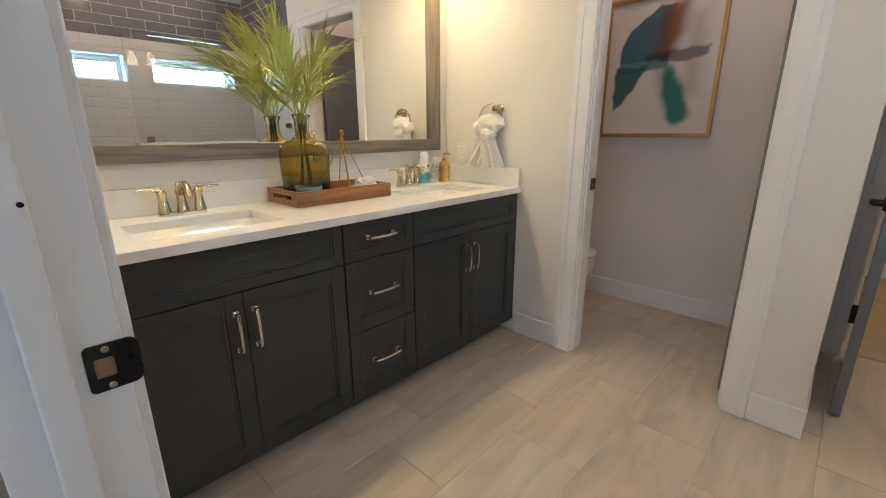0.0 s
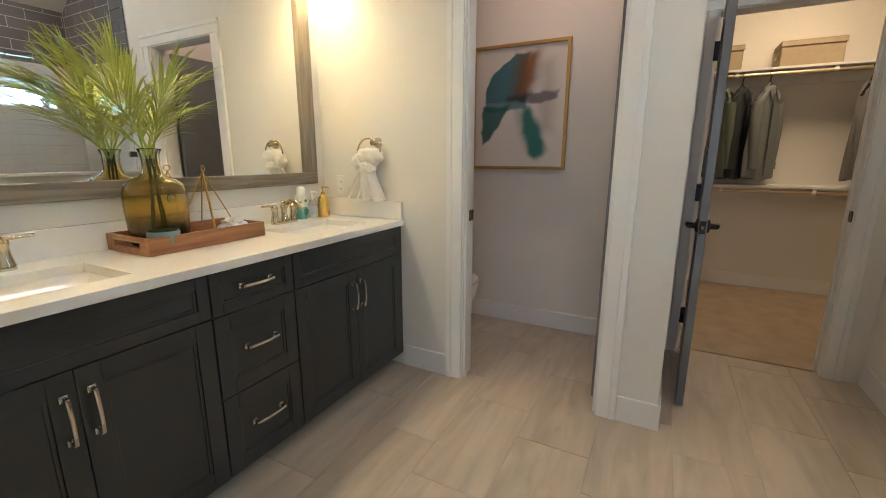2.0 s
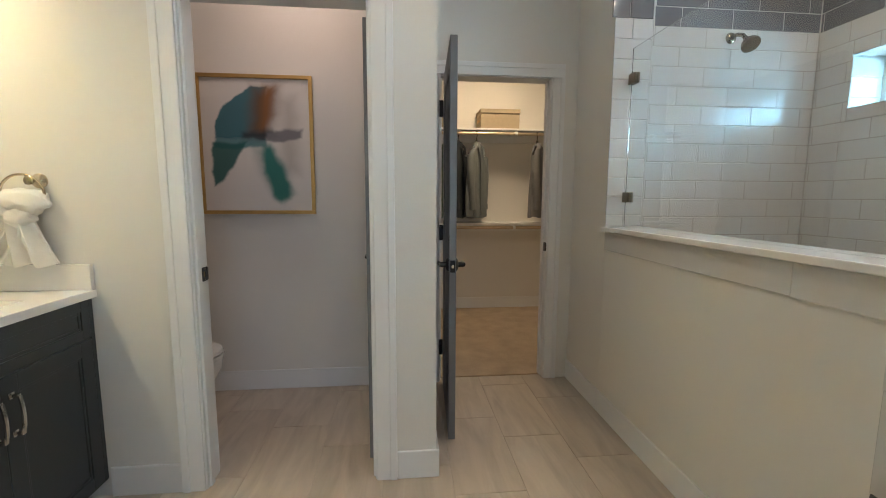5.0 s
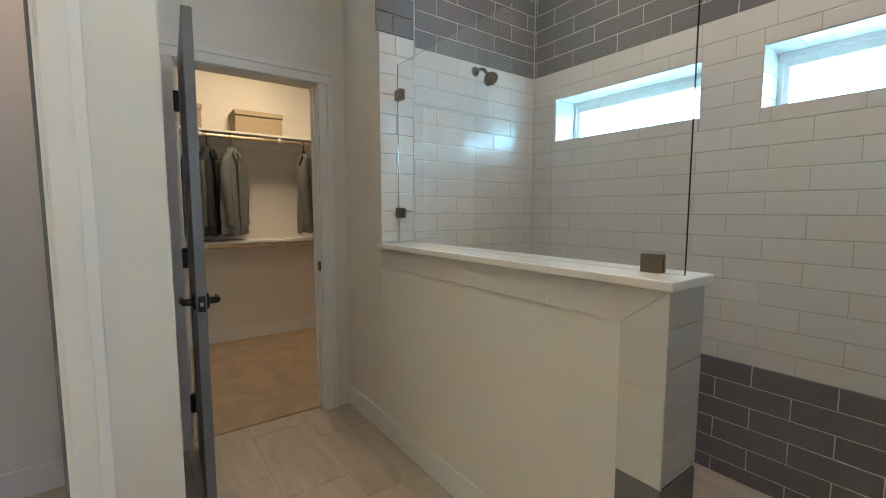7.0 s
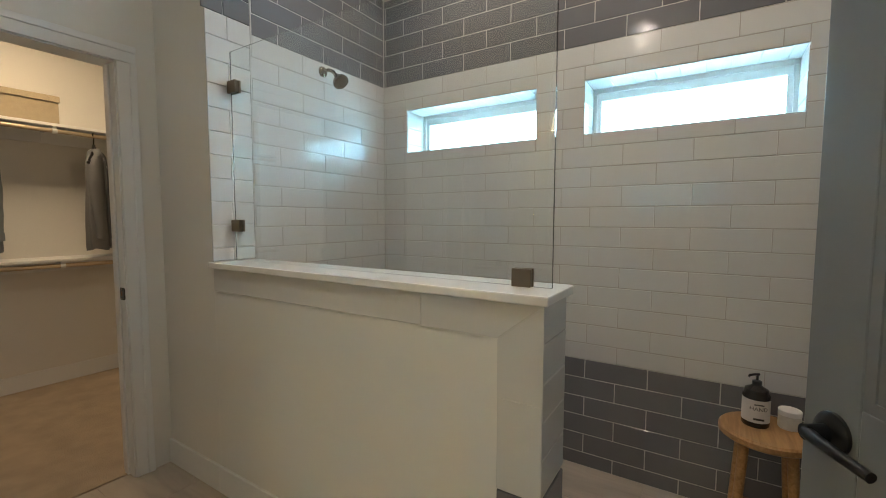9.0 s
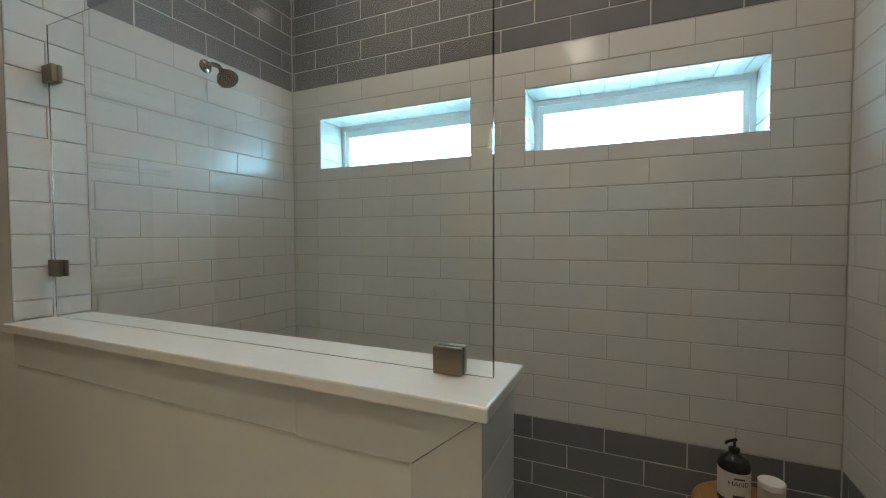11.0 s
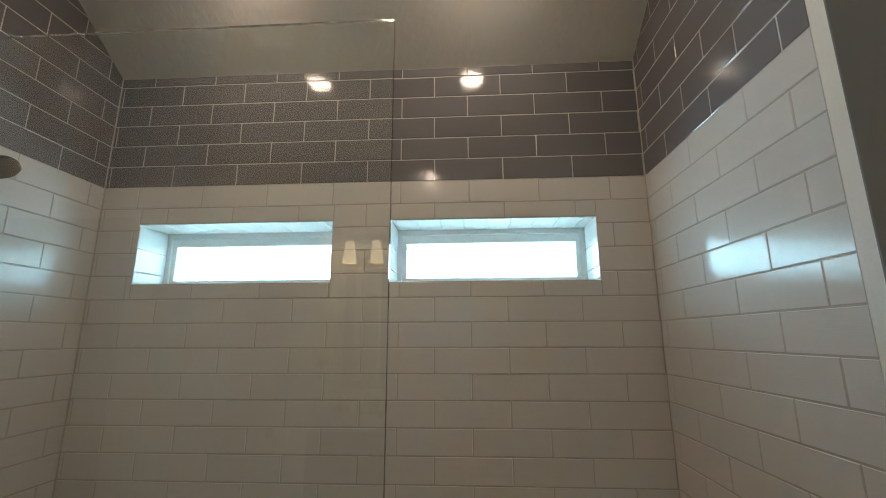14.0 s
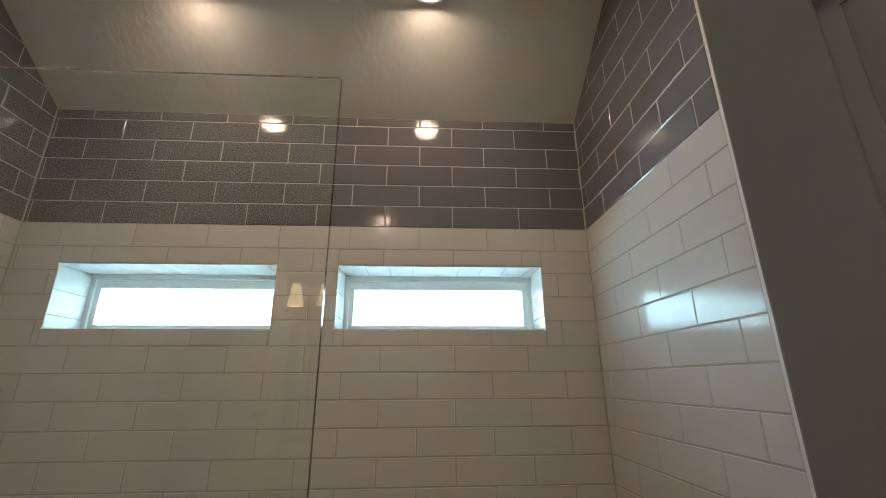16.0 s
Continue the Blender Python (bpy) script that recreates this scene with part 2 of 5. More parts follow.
wall_entry = wall_y("wall_entry", "white painted wall with the entry doorway", Y_ENT - 0.12, Y_ENT, X_VAN, -0.905, 0, TOP, [(-2.89, -2.03, 0, 2.06)])

floor_slab = structure("floor", "large beige wood-look porcelain floor tiles with thin grout", boxes((X_VAN, -1.06, Y_ENT - 0.12, Y_BACK + 0.06, -0.1, -0.003)), FLOOR_GROUT)
shower_floor = structure("floor_shower", "beige tiled shower floor, slightly lowered", boxes((-1.06, 0.004, Y_ENT, 0.004, Z_PAN - 0.06, Z_PAN)), mat("pan_tile", (0.42, 0.35, 0.28), 0.4, var=0.12))
closet_floor = structure("floor_closet", "beige closet carpet", boxes((-2.9, 0.0, Y_BACK + 0.06, 2.42, -0.1, 0.006)), CARPET)

# ceiling: sloped over the shower, flat over the rest
bm = bmesh.new()
prof = [(0.27, ceiling_z(0.0) - 0.184), (0.0, ceiling_z(0.0)), (-0.434, 3.05), (X_VAN - 0.12, 3.05)]
lo = [[bm.verts.new((x, y, z)) for x, z in prof] for y in (Y_ENT - 0.12, Y_BACK + 0.12)]
hi = [[bm.verts.new((x, y, 3.5)) for x, z in prof] for y in (Y_ENT - 0.12, Y_BACK + 0.12)]
for k in range(len(prof) - 1):
    bm.faces.new((lo[0][k], lo[0][k + 1], lo[1][k + 1], lo[1][k]))
    bm.faces.new((hi[0][k], hi[1][k], hi[1][k + 1], hi[0][k + 1]))
    for s in (0, 1):
        bm.faces.new((lo[s][k], hi[s][k], hi[s][k + 1], lo[s][k + 1]))
for k in (0, -1):
    bm.faces.new((lo[0][k], lo[1][k], hi[1][k], hi[0][k]))
bmesh.ops.recalc_face_normals(bm, faces=bm.faces[:])
structure("ceiling", "textured pale ceiling, sloped over the shower", bm, CEIL)

# closet shell, toilet room ceiling and the room behind the entry
wall_y("wall_closet_back", "cream painted rear wall of the closet", 2.32, 2.42, -2.9, 0.0, 0, 2.75)
wall_x("wall_closet_west", "cream painted side wall of the closet", -3.0, -2.9, Y_BACK + 0.12, 2.42, 0, 2.75)
wall_x("wall_closet_east", "cream painted side wall of the closet", 0.0, 0.1, Y_BACK + 0.12, 2.42, 0, 2.75)
structure("ceiling_closet", "white closet ceiling", boxes((-3.0, 0.1, Y_BACK + 0.12, 2.42, 2.75, 2.85)), CEIL)
structure("ceiling_toilet", "white ceiling of the toilet room", boxes((X_VAN, X_PART - 0.12, Y_TOW + 0.12, Y_BACK, 2.75, 2.85)), CEIL)
wall_y("wall_bedroom_south", "plain wall of the room outside the door", -6.3, -6.2, -5.2, 0.5, 0, 2.9)
wall_x("wall_bedroom_west", "plain wall of the room outside the door", -5.3, -5.2, -6.2, Y_ENT - 0.12, 0, 2.9)
wall_x("wall_bedroom_east", "plain wall of the room outside the door", 0.4, 0.5, -6.2, Y_ENT - 0.12, 0, 2.9)
wall_y("wall_bedroom_north", "plain wall of the room outside the door", Y_ENT - 0.13, Y_ENT - 0.121, -5.2, X_VAN - 0.12, 0, 2.9)
structure("ceiling_bedroom", "white ceiling of the room outside the door", boxes((-5.3, 0.5, -6.3, Y_ENT - 0.12, 2.9, 3.0)), CEIL)
structure("floor_bedroom", "beige carpet of the room outside the door", boxes((-5.3, 0.5, -6.3, Y_ENT - 0.12, -0.1, -0.001)), CARPET)
thing("backdrop", "bright hazy sky beyond the windows", "sky", boxes((2.2, 2.22, -5.5, 3.2, -0.6, 6.5)), SKY_GLOW, kind="structure")


# ---- openings: liners, casings, baseboards ----
def lining(name, label, x0, x1, ztop, y0, y1, stop_y):
    """Jamb boards round a doorway through a wall along x, with a door stop."""
    ob = thing(name, label, "door frame", kind="structure")
    for a, b in ((x0 - 0.0195, x0), (x1, x1 + 0.0195)):
        part("jamb", box(bmesh.new(), a, b, y0 - 0.002, y1 + 0.002, 0, ztop + 0.0195, bevel=0.002), TRIM, ob)
    part("head", box(bmesh.new(), x0 + 0.0005, x1 - 0.0005, y0 - 0.002, y1 + 0.002, ztop, ztop + 0.0195, bevel=0.002), TRIM, ob)
    for a, b in ((x0, x0 + 0.011), (x1 - 0.011, x1)):
        part("door_stop", box(bmesh.new(), a, b, stop_y - 0.017, stop_y + 0.017, 0.002, ztop - 0.001, bevel=0.003), TRIM, ob)
    return ob


def casing(name, x0, x1, ztop, yface, out, width=0.088, left=True, right=True):
    """Flat boards with a raised outer band round a doorway, on one side of the wall."""
    ob = thing(name, "white painted door casing with a raised outer band", "door casing", kind="structure")

    def board(a, b, c, d, band):
        bm = bmesh.new()
        y = sorted((yface, yface + out * 0.014))
        box(bm, a, b, *y, c, d, bevel=0.003)
        y = sorted((yface, yface + out * 0.020))
        box(bm, *band, *y, c, d, bevel=0.004) if band[0] < band[1] and len(band) == 2 else None
        return bm
    r = 0.006
    if left:
        part("casing_leg", board(x0 - r - width, x0 - r, 0, ztop + r, (x0 - r - width - 0.001, x0 - r - width + 0.030)), TRIM, ob)
    if right:
        part("casing_leg", board(x1 + r, x1 + r + width, 0, ztop + r, (x1 + r + width - 0.030, x1 + r + width + 0.001)), TRIM, ob)
    bm = bmesh.new()
    y = sorted((yface, yface + out * 0.014))
    xa, xb = (x0 - r - width if left else x0), (x1 + r + width if right else x1)
    box(bm, xa, xb, *y, ztop + r + 0.0005, ztop + r + width, bevel=0.003)
    y = sorted((yface, yface + out * 0.020))
    box(bm, xa, xb, *y, ztop + r + width - 0.030, ztop + r + width + 0.001, bevel=0.004)
    part("casing_head", bm, TRIM, ob)
    return ob


lining("door_frame_1", "white painted entry door frame", -2.87, -2.05, 2.04, Y_ENT - 0.12, Y_ENT, -2.545)
lining("door_frame_2", "white painted toilet room door frame", -3.225, -2.514, 2.015, Y_TOW, Y_TOW + 0.12, -0.52)
lining("door_frame_3", "white painted closet door frame", -2.14, -1.425, 2.005, Y_BACK, Y_BACK + 0.12, 0.485)
casing("trim_toilet", -3.225, -2.514, 2.015, Y_TOW, -1)
casing("trim_closet", -2.14, -1.425, 2.005, Y_BACK, -1, width=0.080)
casing("trim_entry", -2.87, -2.05, 2.04, Y_ENT, 1)


def baseboard(*rows):
    bm = bmesh.new()
    for x0, x1, y0, y1, side in rows:
        t = 0.013
        a, b, c, d = {"+x": (x0, x0 + t, y0, y1), "-x": (x0 - t, x0, y0, y1), "+y": (x0, x1, y0, y0 + t), "-y": (x0, x1, y0 - t, y0)}[side]
        box(bm, a, b, c, d, 0, 0.128, bevel=0.004)
    return structure("baseboard", "white painted baseboard with an eased top edge", bm, TRIM)


baseboard((-3.60, -3.321, Y_TOW, 0, "-y"))
baseboard((-2.418, X_PART + 0.013, Y_TOW, 0, "-y"), (X_PART, 0, Y_TOW - 0.0005, Y_BACK, "+x"))
baseboard((X_SCR, 0, -0.05, Y_BACK, "-x"), (X_SCR, 0, -1.44, -0.0505, "-x"))
baseboard((X_VAN, X_PART - 0.12, Y_BACK, 0, "-y"), (X_PART - 0.12, 0, Y_TOW + 0.12, Y_BACK - 0.014, "-x"))
baseboard((-2.9, 0.0, 2.32, 0, "-y"))
baseboard((-1.955, -0.906, Y_ENT, 0, "+y"))


# ---- doors ----
def lever(parent, side, edge, z=0.91, reach=-1):
    """Round rose and a straight lever on one face of a leaf (face normal along local y)."""
    rose = part("rose", lathe([(0.033, 0), (0.033, 0.006), (0.028, 0.011), (0.014, 0.014), (0.0125, 0.045)], 28, (edge, side * 0.0176, z), Matrix.Rotation(radians(-90 * side), 4, "X")), BLACK, parent, "black door handle", True)
    part("lever", tube([(edge, side * 0.058, z), (edge + reach * 0.018, side * 0.062, z), (edge + reach * 0.06, side * 0.064, z - 0.001), (edge + reach * 0.115, side * 0.062, z - 0.004)], 0.0105, 12, 0.75), BLACK, rose, "", True)


def door(name, label, width, height, place, hinges=(), reach=-1, plate=0.0, lever_z=0.91):
    """Two-panel leaf from its hinge at x = 0 to its free edge, in its own frame."""
    ob = thing(name, label, "door", place=place)
    part("core", boxes((0.004, width - 0.004, -0.012, 0.012, 0.015, height - 0.005)), DOOR_GREY, ob)
    st = 0.105
    for a, b in ((0.0, st), (width - st, width)):
        part("stile", box(bmesh.new(), a, b, -0.0175, 0.0175, 0.012, height, bevel=0.0025), DOOR_GREY, ob)
    for c, d in ((0.012, 0.22), (0.86, 1.00), (height - 0.115, height)):
        part("rail", box(bmesh.new(), st - 0.0005, width - st + 0.0005, -0.0172, 0.0172, c, d, bevel=0.0025), DOOR_GREY, ob)
    for c, d in ((0.22, 0.86), (1.00, height - 0.115)):
        for s in (-1, 1):
            part("panel_moulding", boxes((st, width - st, *sorted((s * 0.012, s * 0.0155)), c, c + 0.018), (st, width - st, *sorted((s * 0.012, s * 0.0155)), d - 0.018, d), (st, st + 0.018, *sorted((s * 0.012, s * 0.0155)), c, d), (width - st - 0.018, width - st, *sorted((s * 0.012, s * 0.0155)), c, d)), DOOR_GREY, ob)
    for s in (-1, 1):
        lever(ob, s, width - 0.062, lever_z, reach)
    latch = part("latch_plate", box(bmesh.new(), width - 0.0005, width + 0.0015, -0.0125, 0.0125, lever_z - 0.03, lever_z + 0.03, bevel=0.0006), BLACK, ob, "black latch plate")
    part("latch_bolt", box(bmesh.new(), width + 0.001, width + 0.010, -0.006, 0.006, lever_z - 0.008, lever_z + 0.008, bevel=0.002), NICKEL, latch)
    for z in hinges:
        h = part("hinge", tube([(-0.012, -0.0225, z - 0.05), (-0.012, -0.0225, z + 0.05)], 0.0085, 12), BLACK, ob, "black butt hinge")
        part("hinge_leaf", boxes((-0.022, 0.0005, -0.018 - plate, 0.015, z - 0.05, z + 0.05)), BLACK, h)
    return ob


# local x runs from the hinge to the free edge
door("closet_door", "grey two-panel closet door standing open against the partition", 0.695, 1.985, pose(-2.108, 0.398, 0, 0, 0, -93.1), (0.25, 1.02, 1.80), plate=0.024)
door("toilet_door", "grey two-panel toilet room door opened inwards", 0.68, 1.995, pose(-2.5325, -0.415, 0, 0, 0, 90))
door("entry_door", "grey two-panel entry door standing open by the shower", 0.787, 2.02, pose(-2.052, -2.466, 0, 0, 0, 27.5), (0.25, 1.02, 1.80), lever_z=0.944)


def strike(place, label):
    """Black latch plate with its hole, face along local x."""
    hw, hh = 0.0095, 0.0125

    def ring(hx, hy, r, z, cx):
        pts = []
        for qx, qy, a0 in ((1, 1, 0), (-1, 1, 90), (-1, -1, 180), (1, -1, 270)):
            rr = r if qx < 0 else r * 1.9
            pts += [(cx + qx * (hx - rr) + rr * math.cos(radians(a0 + 15 * k)), qy * (hy - rr) + rr * math.sin(radians(a0 + 15 * k)), z) for k in range(7)]
        return pts
    bm = bmesh.new()
    rows = [ring(0.0265, 0.0295, 0.006, 0.0, 0.006), ring(0.0265, 0.0295, 0.006, 0.0022, 0.006), ring(0.0255, 0.0285, 0.0055, 0.003, 0.006), ring(hw, hh, 0.002, 0.003, -0.003), ring(hw, hh, 0.002, 0.0, -0.003)]
    rings = [[bm.verts.new((z, x, y)) for x, y, z in rw] for rw in rows]
    for a, b in zip(rings, rings[1:] + rings[:1]):
        for k in range(len(a)):
            bm.faces.new((a[k], a[(k + 1) % len(a)], b[(k + 1) % len(a)], b[k]))
    bmesh.ops.recalc_face_normals(bm, faces=bm.faces[:])
    ob = thing("strike_plate", label, "strike plate", bm, BLACK, place)
    part("pocket", boxes((0.0002, 0.0008, -hw - 0.003, hw - 0.003, -hh, hh)), mat("pocket_wood", (0.25, 0.15, 0.08), 0.8), ob, "raw wood latch pocket")
    for z in (-0.023, 0.023):
        part("screw", lathe([(0.0042, 0), (0.0042, 0.0012), (0.002, 0.0018)], 12, (0.0025, 0, z), Matrix.Rotation(radians(90), 4, "Y")), NICKEL, ob)
    return ob


strike(pose(-2.8698, -2.497, 0.916), "black strike plate on the entry door jamb")
strike(pose(-3.2248, -0.462, 0.918), "black strike plate on the toilet room jamb")
strike(pose(-1.4252, 0.452, 0.918, 0, 0, 180), "black strike plate on the closet jamb")
thing("jamb_hole", "small dark screw hole in the entry jamb", "hole", lathe([(0.003, 0), (0.003, 0.001)], 10, (-2.8595, -2.533, 1.112), Matrix.Rotation(radians(90), 4, "Y")), BLACK)


# ---- vanity ----
XF = -3.612            # cabinet faces
CT = 0.880             # top of the counter


def shaker(name, y0, y1, z0, z1, parent, rail=0.058):
    """Framed front with a recessed panel and a small inner bead."""
    ob = part(name, boxes((XF - 0.018, XF - 0.008, y0 + 0.02, y1 - 0.02, z0 + 0.02, z1 - 0.02)), CABINET, parent)
    for a, b, c, d, nm in ((y0, y0 + rail, z0, z1, "stile"), (y1 - rail, y1, z0, z1, "stile"), (y0 + rail, y1 - rail, z0, z0 + rail, "rail"), (y0 + rail, y1 - rail, z1 - rail, z1, "rail")):
        part(nm, box(bmesh.new(), XF - 0.019, XF, a, b, c, d, bevel=0.0018), CABINET, ob)
    a, b, c, d, w = y0 + rail, y1 - rail, z0 + rail, z1 - rail, 0.011
    part("bead", boxes((XF - 0.012, XF - 0.0045, a, a + w, c, d), (XF - 0.012, XF - 0.0045, b - w, b, c, d), (XF - 0.012, XF - 0.0045, a + w, b - w, c, c + w), (XF - 0.012, XF - 0.0045, a + w, b - w, d - w, d), bevel=0.002), CABINET, ob)
    return ob


def pull(parent, y, z, upright):
    """Square-footed bow handle."""
    bm = bmesh.new()
    L = 0.062
    for s in (-1, 1):
        cy, cz = (y, z + s * L) if upright else (y + s * L, z)
        box(bm, XF, XF + 0.004, cy - 0.010, cy + 0.010, cz - 0.010, cz + 0.010, bevel=0.0012)
        box(bm, XF + 0.003, XF + 0.026, cy - 0.0055, cy + 0.0055, cz - 0.0055, cz + 0.0055, bevel=0.0012)
    pts = []
    for k in range(9):
        u = -1 + k / 4
        o = XF + 0.026 + 0.006 * (1 - u * u)
        pts.append((o, y, z + u * L) if upright else (o, y + u * L, z))
    tube(pts, 0.0062, 8, bm=bm)
    part("pull", bm, POLISHED, parent, "polished nickel bow handle", True)


def carcass(name, label, y0, y1, top=0.70):
    ob = thing(name, label, "cabinet")
    part("carcass", boxes((X_VAN + 0.002, XF - 0.021, y0 + 0.0005, y1 - 0.0005, 0.075, top)), GAP, ob)
    part("toe_kick", boxes((X_VAN + 0.05, XF - 0.085, y0 + 0.001, y1 - 0.001, 0.0, 0.0745)), CABINET, ob)
    return ob


G = 0.0022
ZT, Z1, Z2, ZB = 0.843, 0.690, 0.385, 0.078
for y0, y1, side in ((Y_ENT + 0.002, -1.703, "left"), (-1.347, Y_TOW - 0.002, "right")):
    cab = carcass("sink_cabinet", "charcoal shaker sink cabinet with two doors and a false drawer front", y0, y1)
    tagged(cab, group="vanity cabinets")
    part("filler", box(bmesh.new(), XF - 0.020, XF - 0.001, *((y0, y0 + 0.014) if side == "left" else (y1 - 0.020, y1)), ZB, ZT, bevel=0.001), CABINET, cab)
    a, b = (y0 + 0.016, y1 - G) if side == "left" else (y0 + G, y1 - 0.022)
    shaker("false_front", a, b, Z1 + G, ZT, cab, 0.040)
    m = (a + b) / 2
    for c, d, hy in ((a, m - G / 2, m - 0.030), (m + G / 2, b, m + 0.030)):
        dr = shaker("door", c, d, ZB, Z1 - G, cab)
        pull(dr, hy, 0.560, True)
cab = carcass("drawer_cabinet", "charcoal shaker drawer cabinet with three drawers", -1.7025, -1.3475, CT - 0.034)
tagged(cab, group="vanity cabinets")
for c, d, r in ((Z1 + G, ZT, 0.040), (Z2 + G, Z1 - G, 0.058), (ZB, Z2 - G, 0.058)):
    dr = shaker("drawer_front", -1.7025 + G, -1.3475 - G, c, d, cab, r)
    pull(dr, -1.525, (c + d) / 2 + 0.01, False)

SINKS = [-2.09, -0.95]
SX0, SX1, SHY = -3.995, -3.70, 0.215
bm = bmesh.new()
for a, b, c, d in wall_cells(Y_ENT + 0.002, Y_TOW - 0.002, X_VAN + 0.001, -3.592, [(y - SHY, y + SHY, SX0, SX1) for y in SINKS]):
    box(bm, c, d, a, b, CT - 0.030, CT)
counter = thing("countertop", "white quartz vanity top with two undermount sink cut-outs", "countertop")
bmesh.ops.remove_doubles(bm, verts=bm.verts, dist=0.0005)
part("slab", bm, QUARTZ, counter)
part("backsplash", box(bmesh.new(), X_VAN + 0.001, X_VAN + 0.021, Y_ENT + 0.003, Y_TOW - 0.0225, CT + 0.0005, CT + 0.102, bevel=0.0015), QUARTZ, counter)
part("side_splash", box(bmesh.new(), X_VAN + 0.001, -3.596, Y_TOW - 0.022, Y_TOW - 0.002, CT + 0.0005, CT + 0.102, bevel=0.0015), QUARTZ, counter)


def rloop(hx, hy, r, z, n=6, cx=0.0, cy=0.0):
    pts = []
    for qx, qy, a0 in ((1, 1, 0), (-1, 1, 90), (-1, -1, 180), (1, -1, 270)):
        for k in range(n + 1):
            a = radians(a0 + 90 * k / n)
            pts.append((cx + qx * (hx - r) + r * math.cos(a), cy + qy * (hy - r) + r * math.sin(a), z))
    return pts


def loft(loops, cap0=True, cap1=True, at=(0, 0, 0)):
    bm = bmesh.new()
    rings = [[bm.verts.new(p) for p in lp] for lp in loops]
    n = len(rings[0])
    for a, b in zip(rings, rings[1:]):
        for k in range(n):
            bm.faces.new((a[k], a[(k + 1) % n], b[(k + 1) % n], b[k]))
    if cap0:
        bm.faces.new(rings[0][::-1])
    if cap1:
        bm.faces.new(rings[-1])
    bmesh.ops.recalc_face_normals(bm, faces=bm.faces[:])
    bmesh.ops.transform(bm, matrix=Matrix.Translation(at), verts=bm.verts[:])
    return bm


for y in SINKS:
    cx, hx, hy = (SX0 + SX1) / 2, (SX1 - SX0) / 2, SHY
    sink = thing("sink", "white rectangular undermount porcelain sink in the quartz top", "sink", place=(cx, y, CT), group="vanity sinks")
    part("basin", loft([rloop(hx + 0.02, hy + 0.02, 0.05, -0.031), rloop(hx + 0.02, hy + 0.02, 0.05, -0.13), rloop(hx - 0.03, hy - 0.03, 0.05, -0.145), rloop(0.02, 0.02, 0.01, -0.148), rloop(0.02, 0.02, 0.01, -0.128), rloop(hx - 0.075, hy - 0.075, 0.05, -0.120), rloop(hx - 0.035, hy - 0.035, 0.05, -0.100), rloop(hx - 0.008, hy - 0.008, 0.035, -0.045), rloop(hx - 0.001, hy - 0.001, 0.03, -0.0305)], False, False), PORCELAIN, sink, "", True)
    part("drain", lathe([(0.0, -0.128), (0.024, -0.128), (0.026, -0.123), (0.018, -0.1215), (0.0, -0.121)], 20), NICKEL, sink, "nickel drain", True)
    # widespread look centre-set faucet on one base plate
    f = thing("faucet", "brushed nickel two-handle faucet with a high arched spout", "faucet", place=(-4.085, y, CT), group="vanity faucets")
    part("base_plate", loft([rloop(0.024, 0.083, 0.022, 0.0), rloop(0.024, 0.083, 0.022, 0.008), rloop(0.019, 0.078, 0.018, 0.013)]), NICKEL, f, "", True)
    part("spout_base", lathe([(0.023, 0.012), (0.021, 0.02), (0.016, 0.045), (0.0155, 0.075), (0.018, 0.082), (0.018, 0.090), (0.013, 0.098), (0.012, 0.108), (0.015, 0.112), (0.010, 0.120), (0.0, 0.123)], 24), NICKEL, f, "", True)
    part("spout", tube([(0.0, 0, 0.070), (0.022, 0, 0.100), (0.045, 0, 0.116), (0.070, 0, 0.119), (0.095, 0, 0.110), (0.116, 0, 0.092), (0.122, 0, 0.078)], 0.0125, 14, 0.92), NICKEL, f, "", True)
    for s in (-1, 1):
        h = part("handle_base", lathe([(0.024, 0.012), (0.021, 0.022), (0.016, 0.05), (0.0145, 0.072), (0.0175, 0.078), (0.0175, 0.086), (0.011, 0.094), (0.0, 0.104)], 24, (0, s * 0.060, 0)), NICKEL, f, "", True)
        part("handle_lever", tube([(0, s * 0.060, 0.092), (0, s * 0.085, 0.096), (0, s * 0.115, 0.098), (0, s * 0.138, 0.098)], 0.0062, 10, 0.85), NICKEL, h, "", True)

# mirror with its wide frame
MX = X_VAN + 0.012
mir = thing("mirror", "large wall mirror in a grey-brown wooden frame", "mirror")
MY0, MY1, MZ0, MZ1, FW = -2.41, -0.628, 1.070, 2.19, 0.088
part("mirror_glass", boxes((X_VAN + 0.002, MX, MY0 + 0.03, MY1 - 0.03, MZ0 + 0.03, MZ1 - 0.03)), MIRROR, mir, "silvered mirror glass")
for a, b, c, d, nm in ((MY0, MY1, MZ0, MZ0 + FW * 0.74, "frame_rail"), (MY0, MY1, MZ1 - FW, MZ1, "frame_rail")):
    part(nm, box(bmesh.new(), X_VAN + 0.001, X_VAN + 0.030, a, b, c, d, bevel=0.004), GREY_WOOD, mir)
GREY_WOOD_Z = wood("grey_wood_upright", (0.13, 0.105, 0.08), (0.27, 0.23, 0.18), 0.42, "Z")
for a, b in ((MY0, MY0 + FW), (MY1 - FW, MY1)):
    part("frame_stile", box(bmesh.new(), X_VAN + 0.001, X_VAN + 0.0305, a, b, MZ0 + FW * 0.74, MZ1 - FW, bevel=0.004), GREY_WOOD_Z, mir)

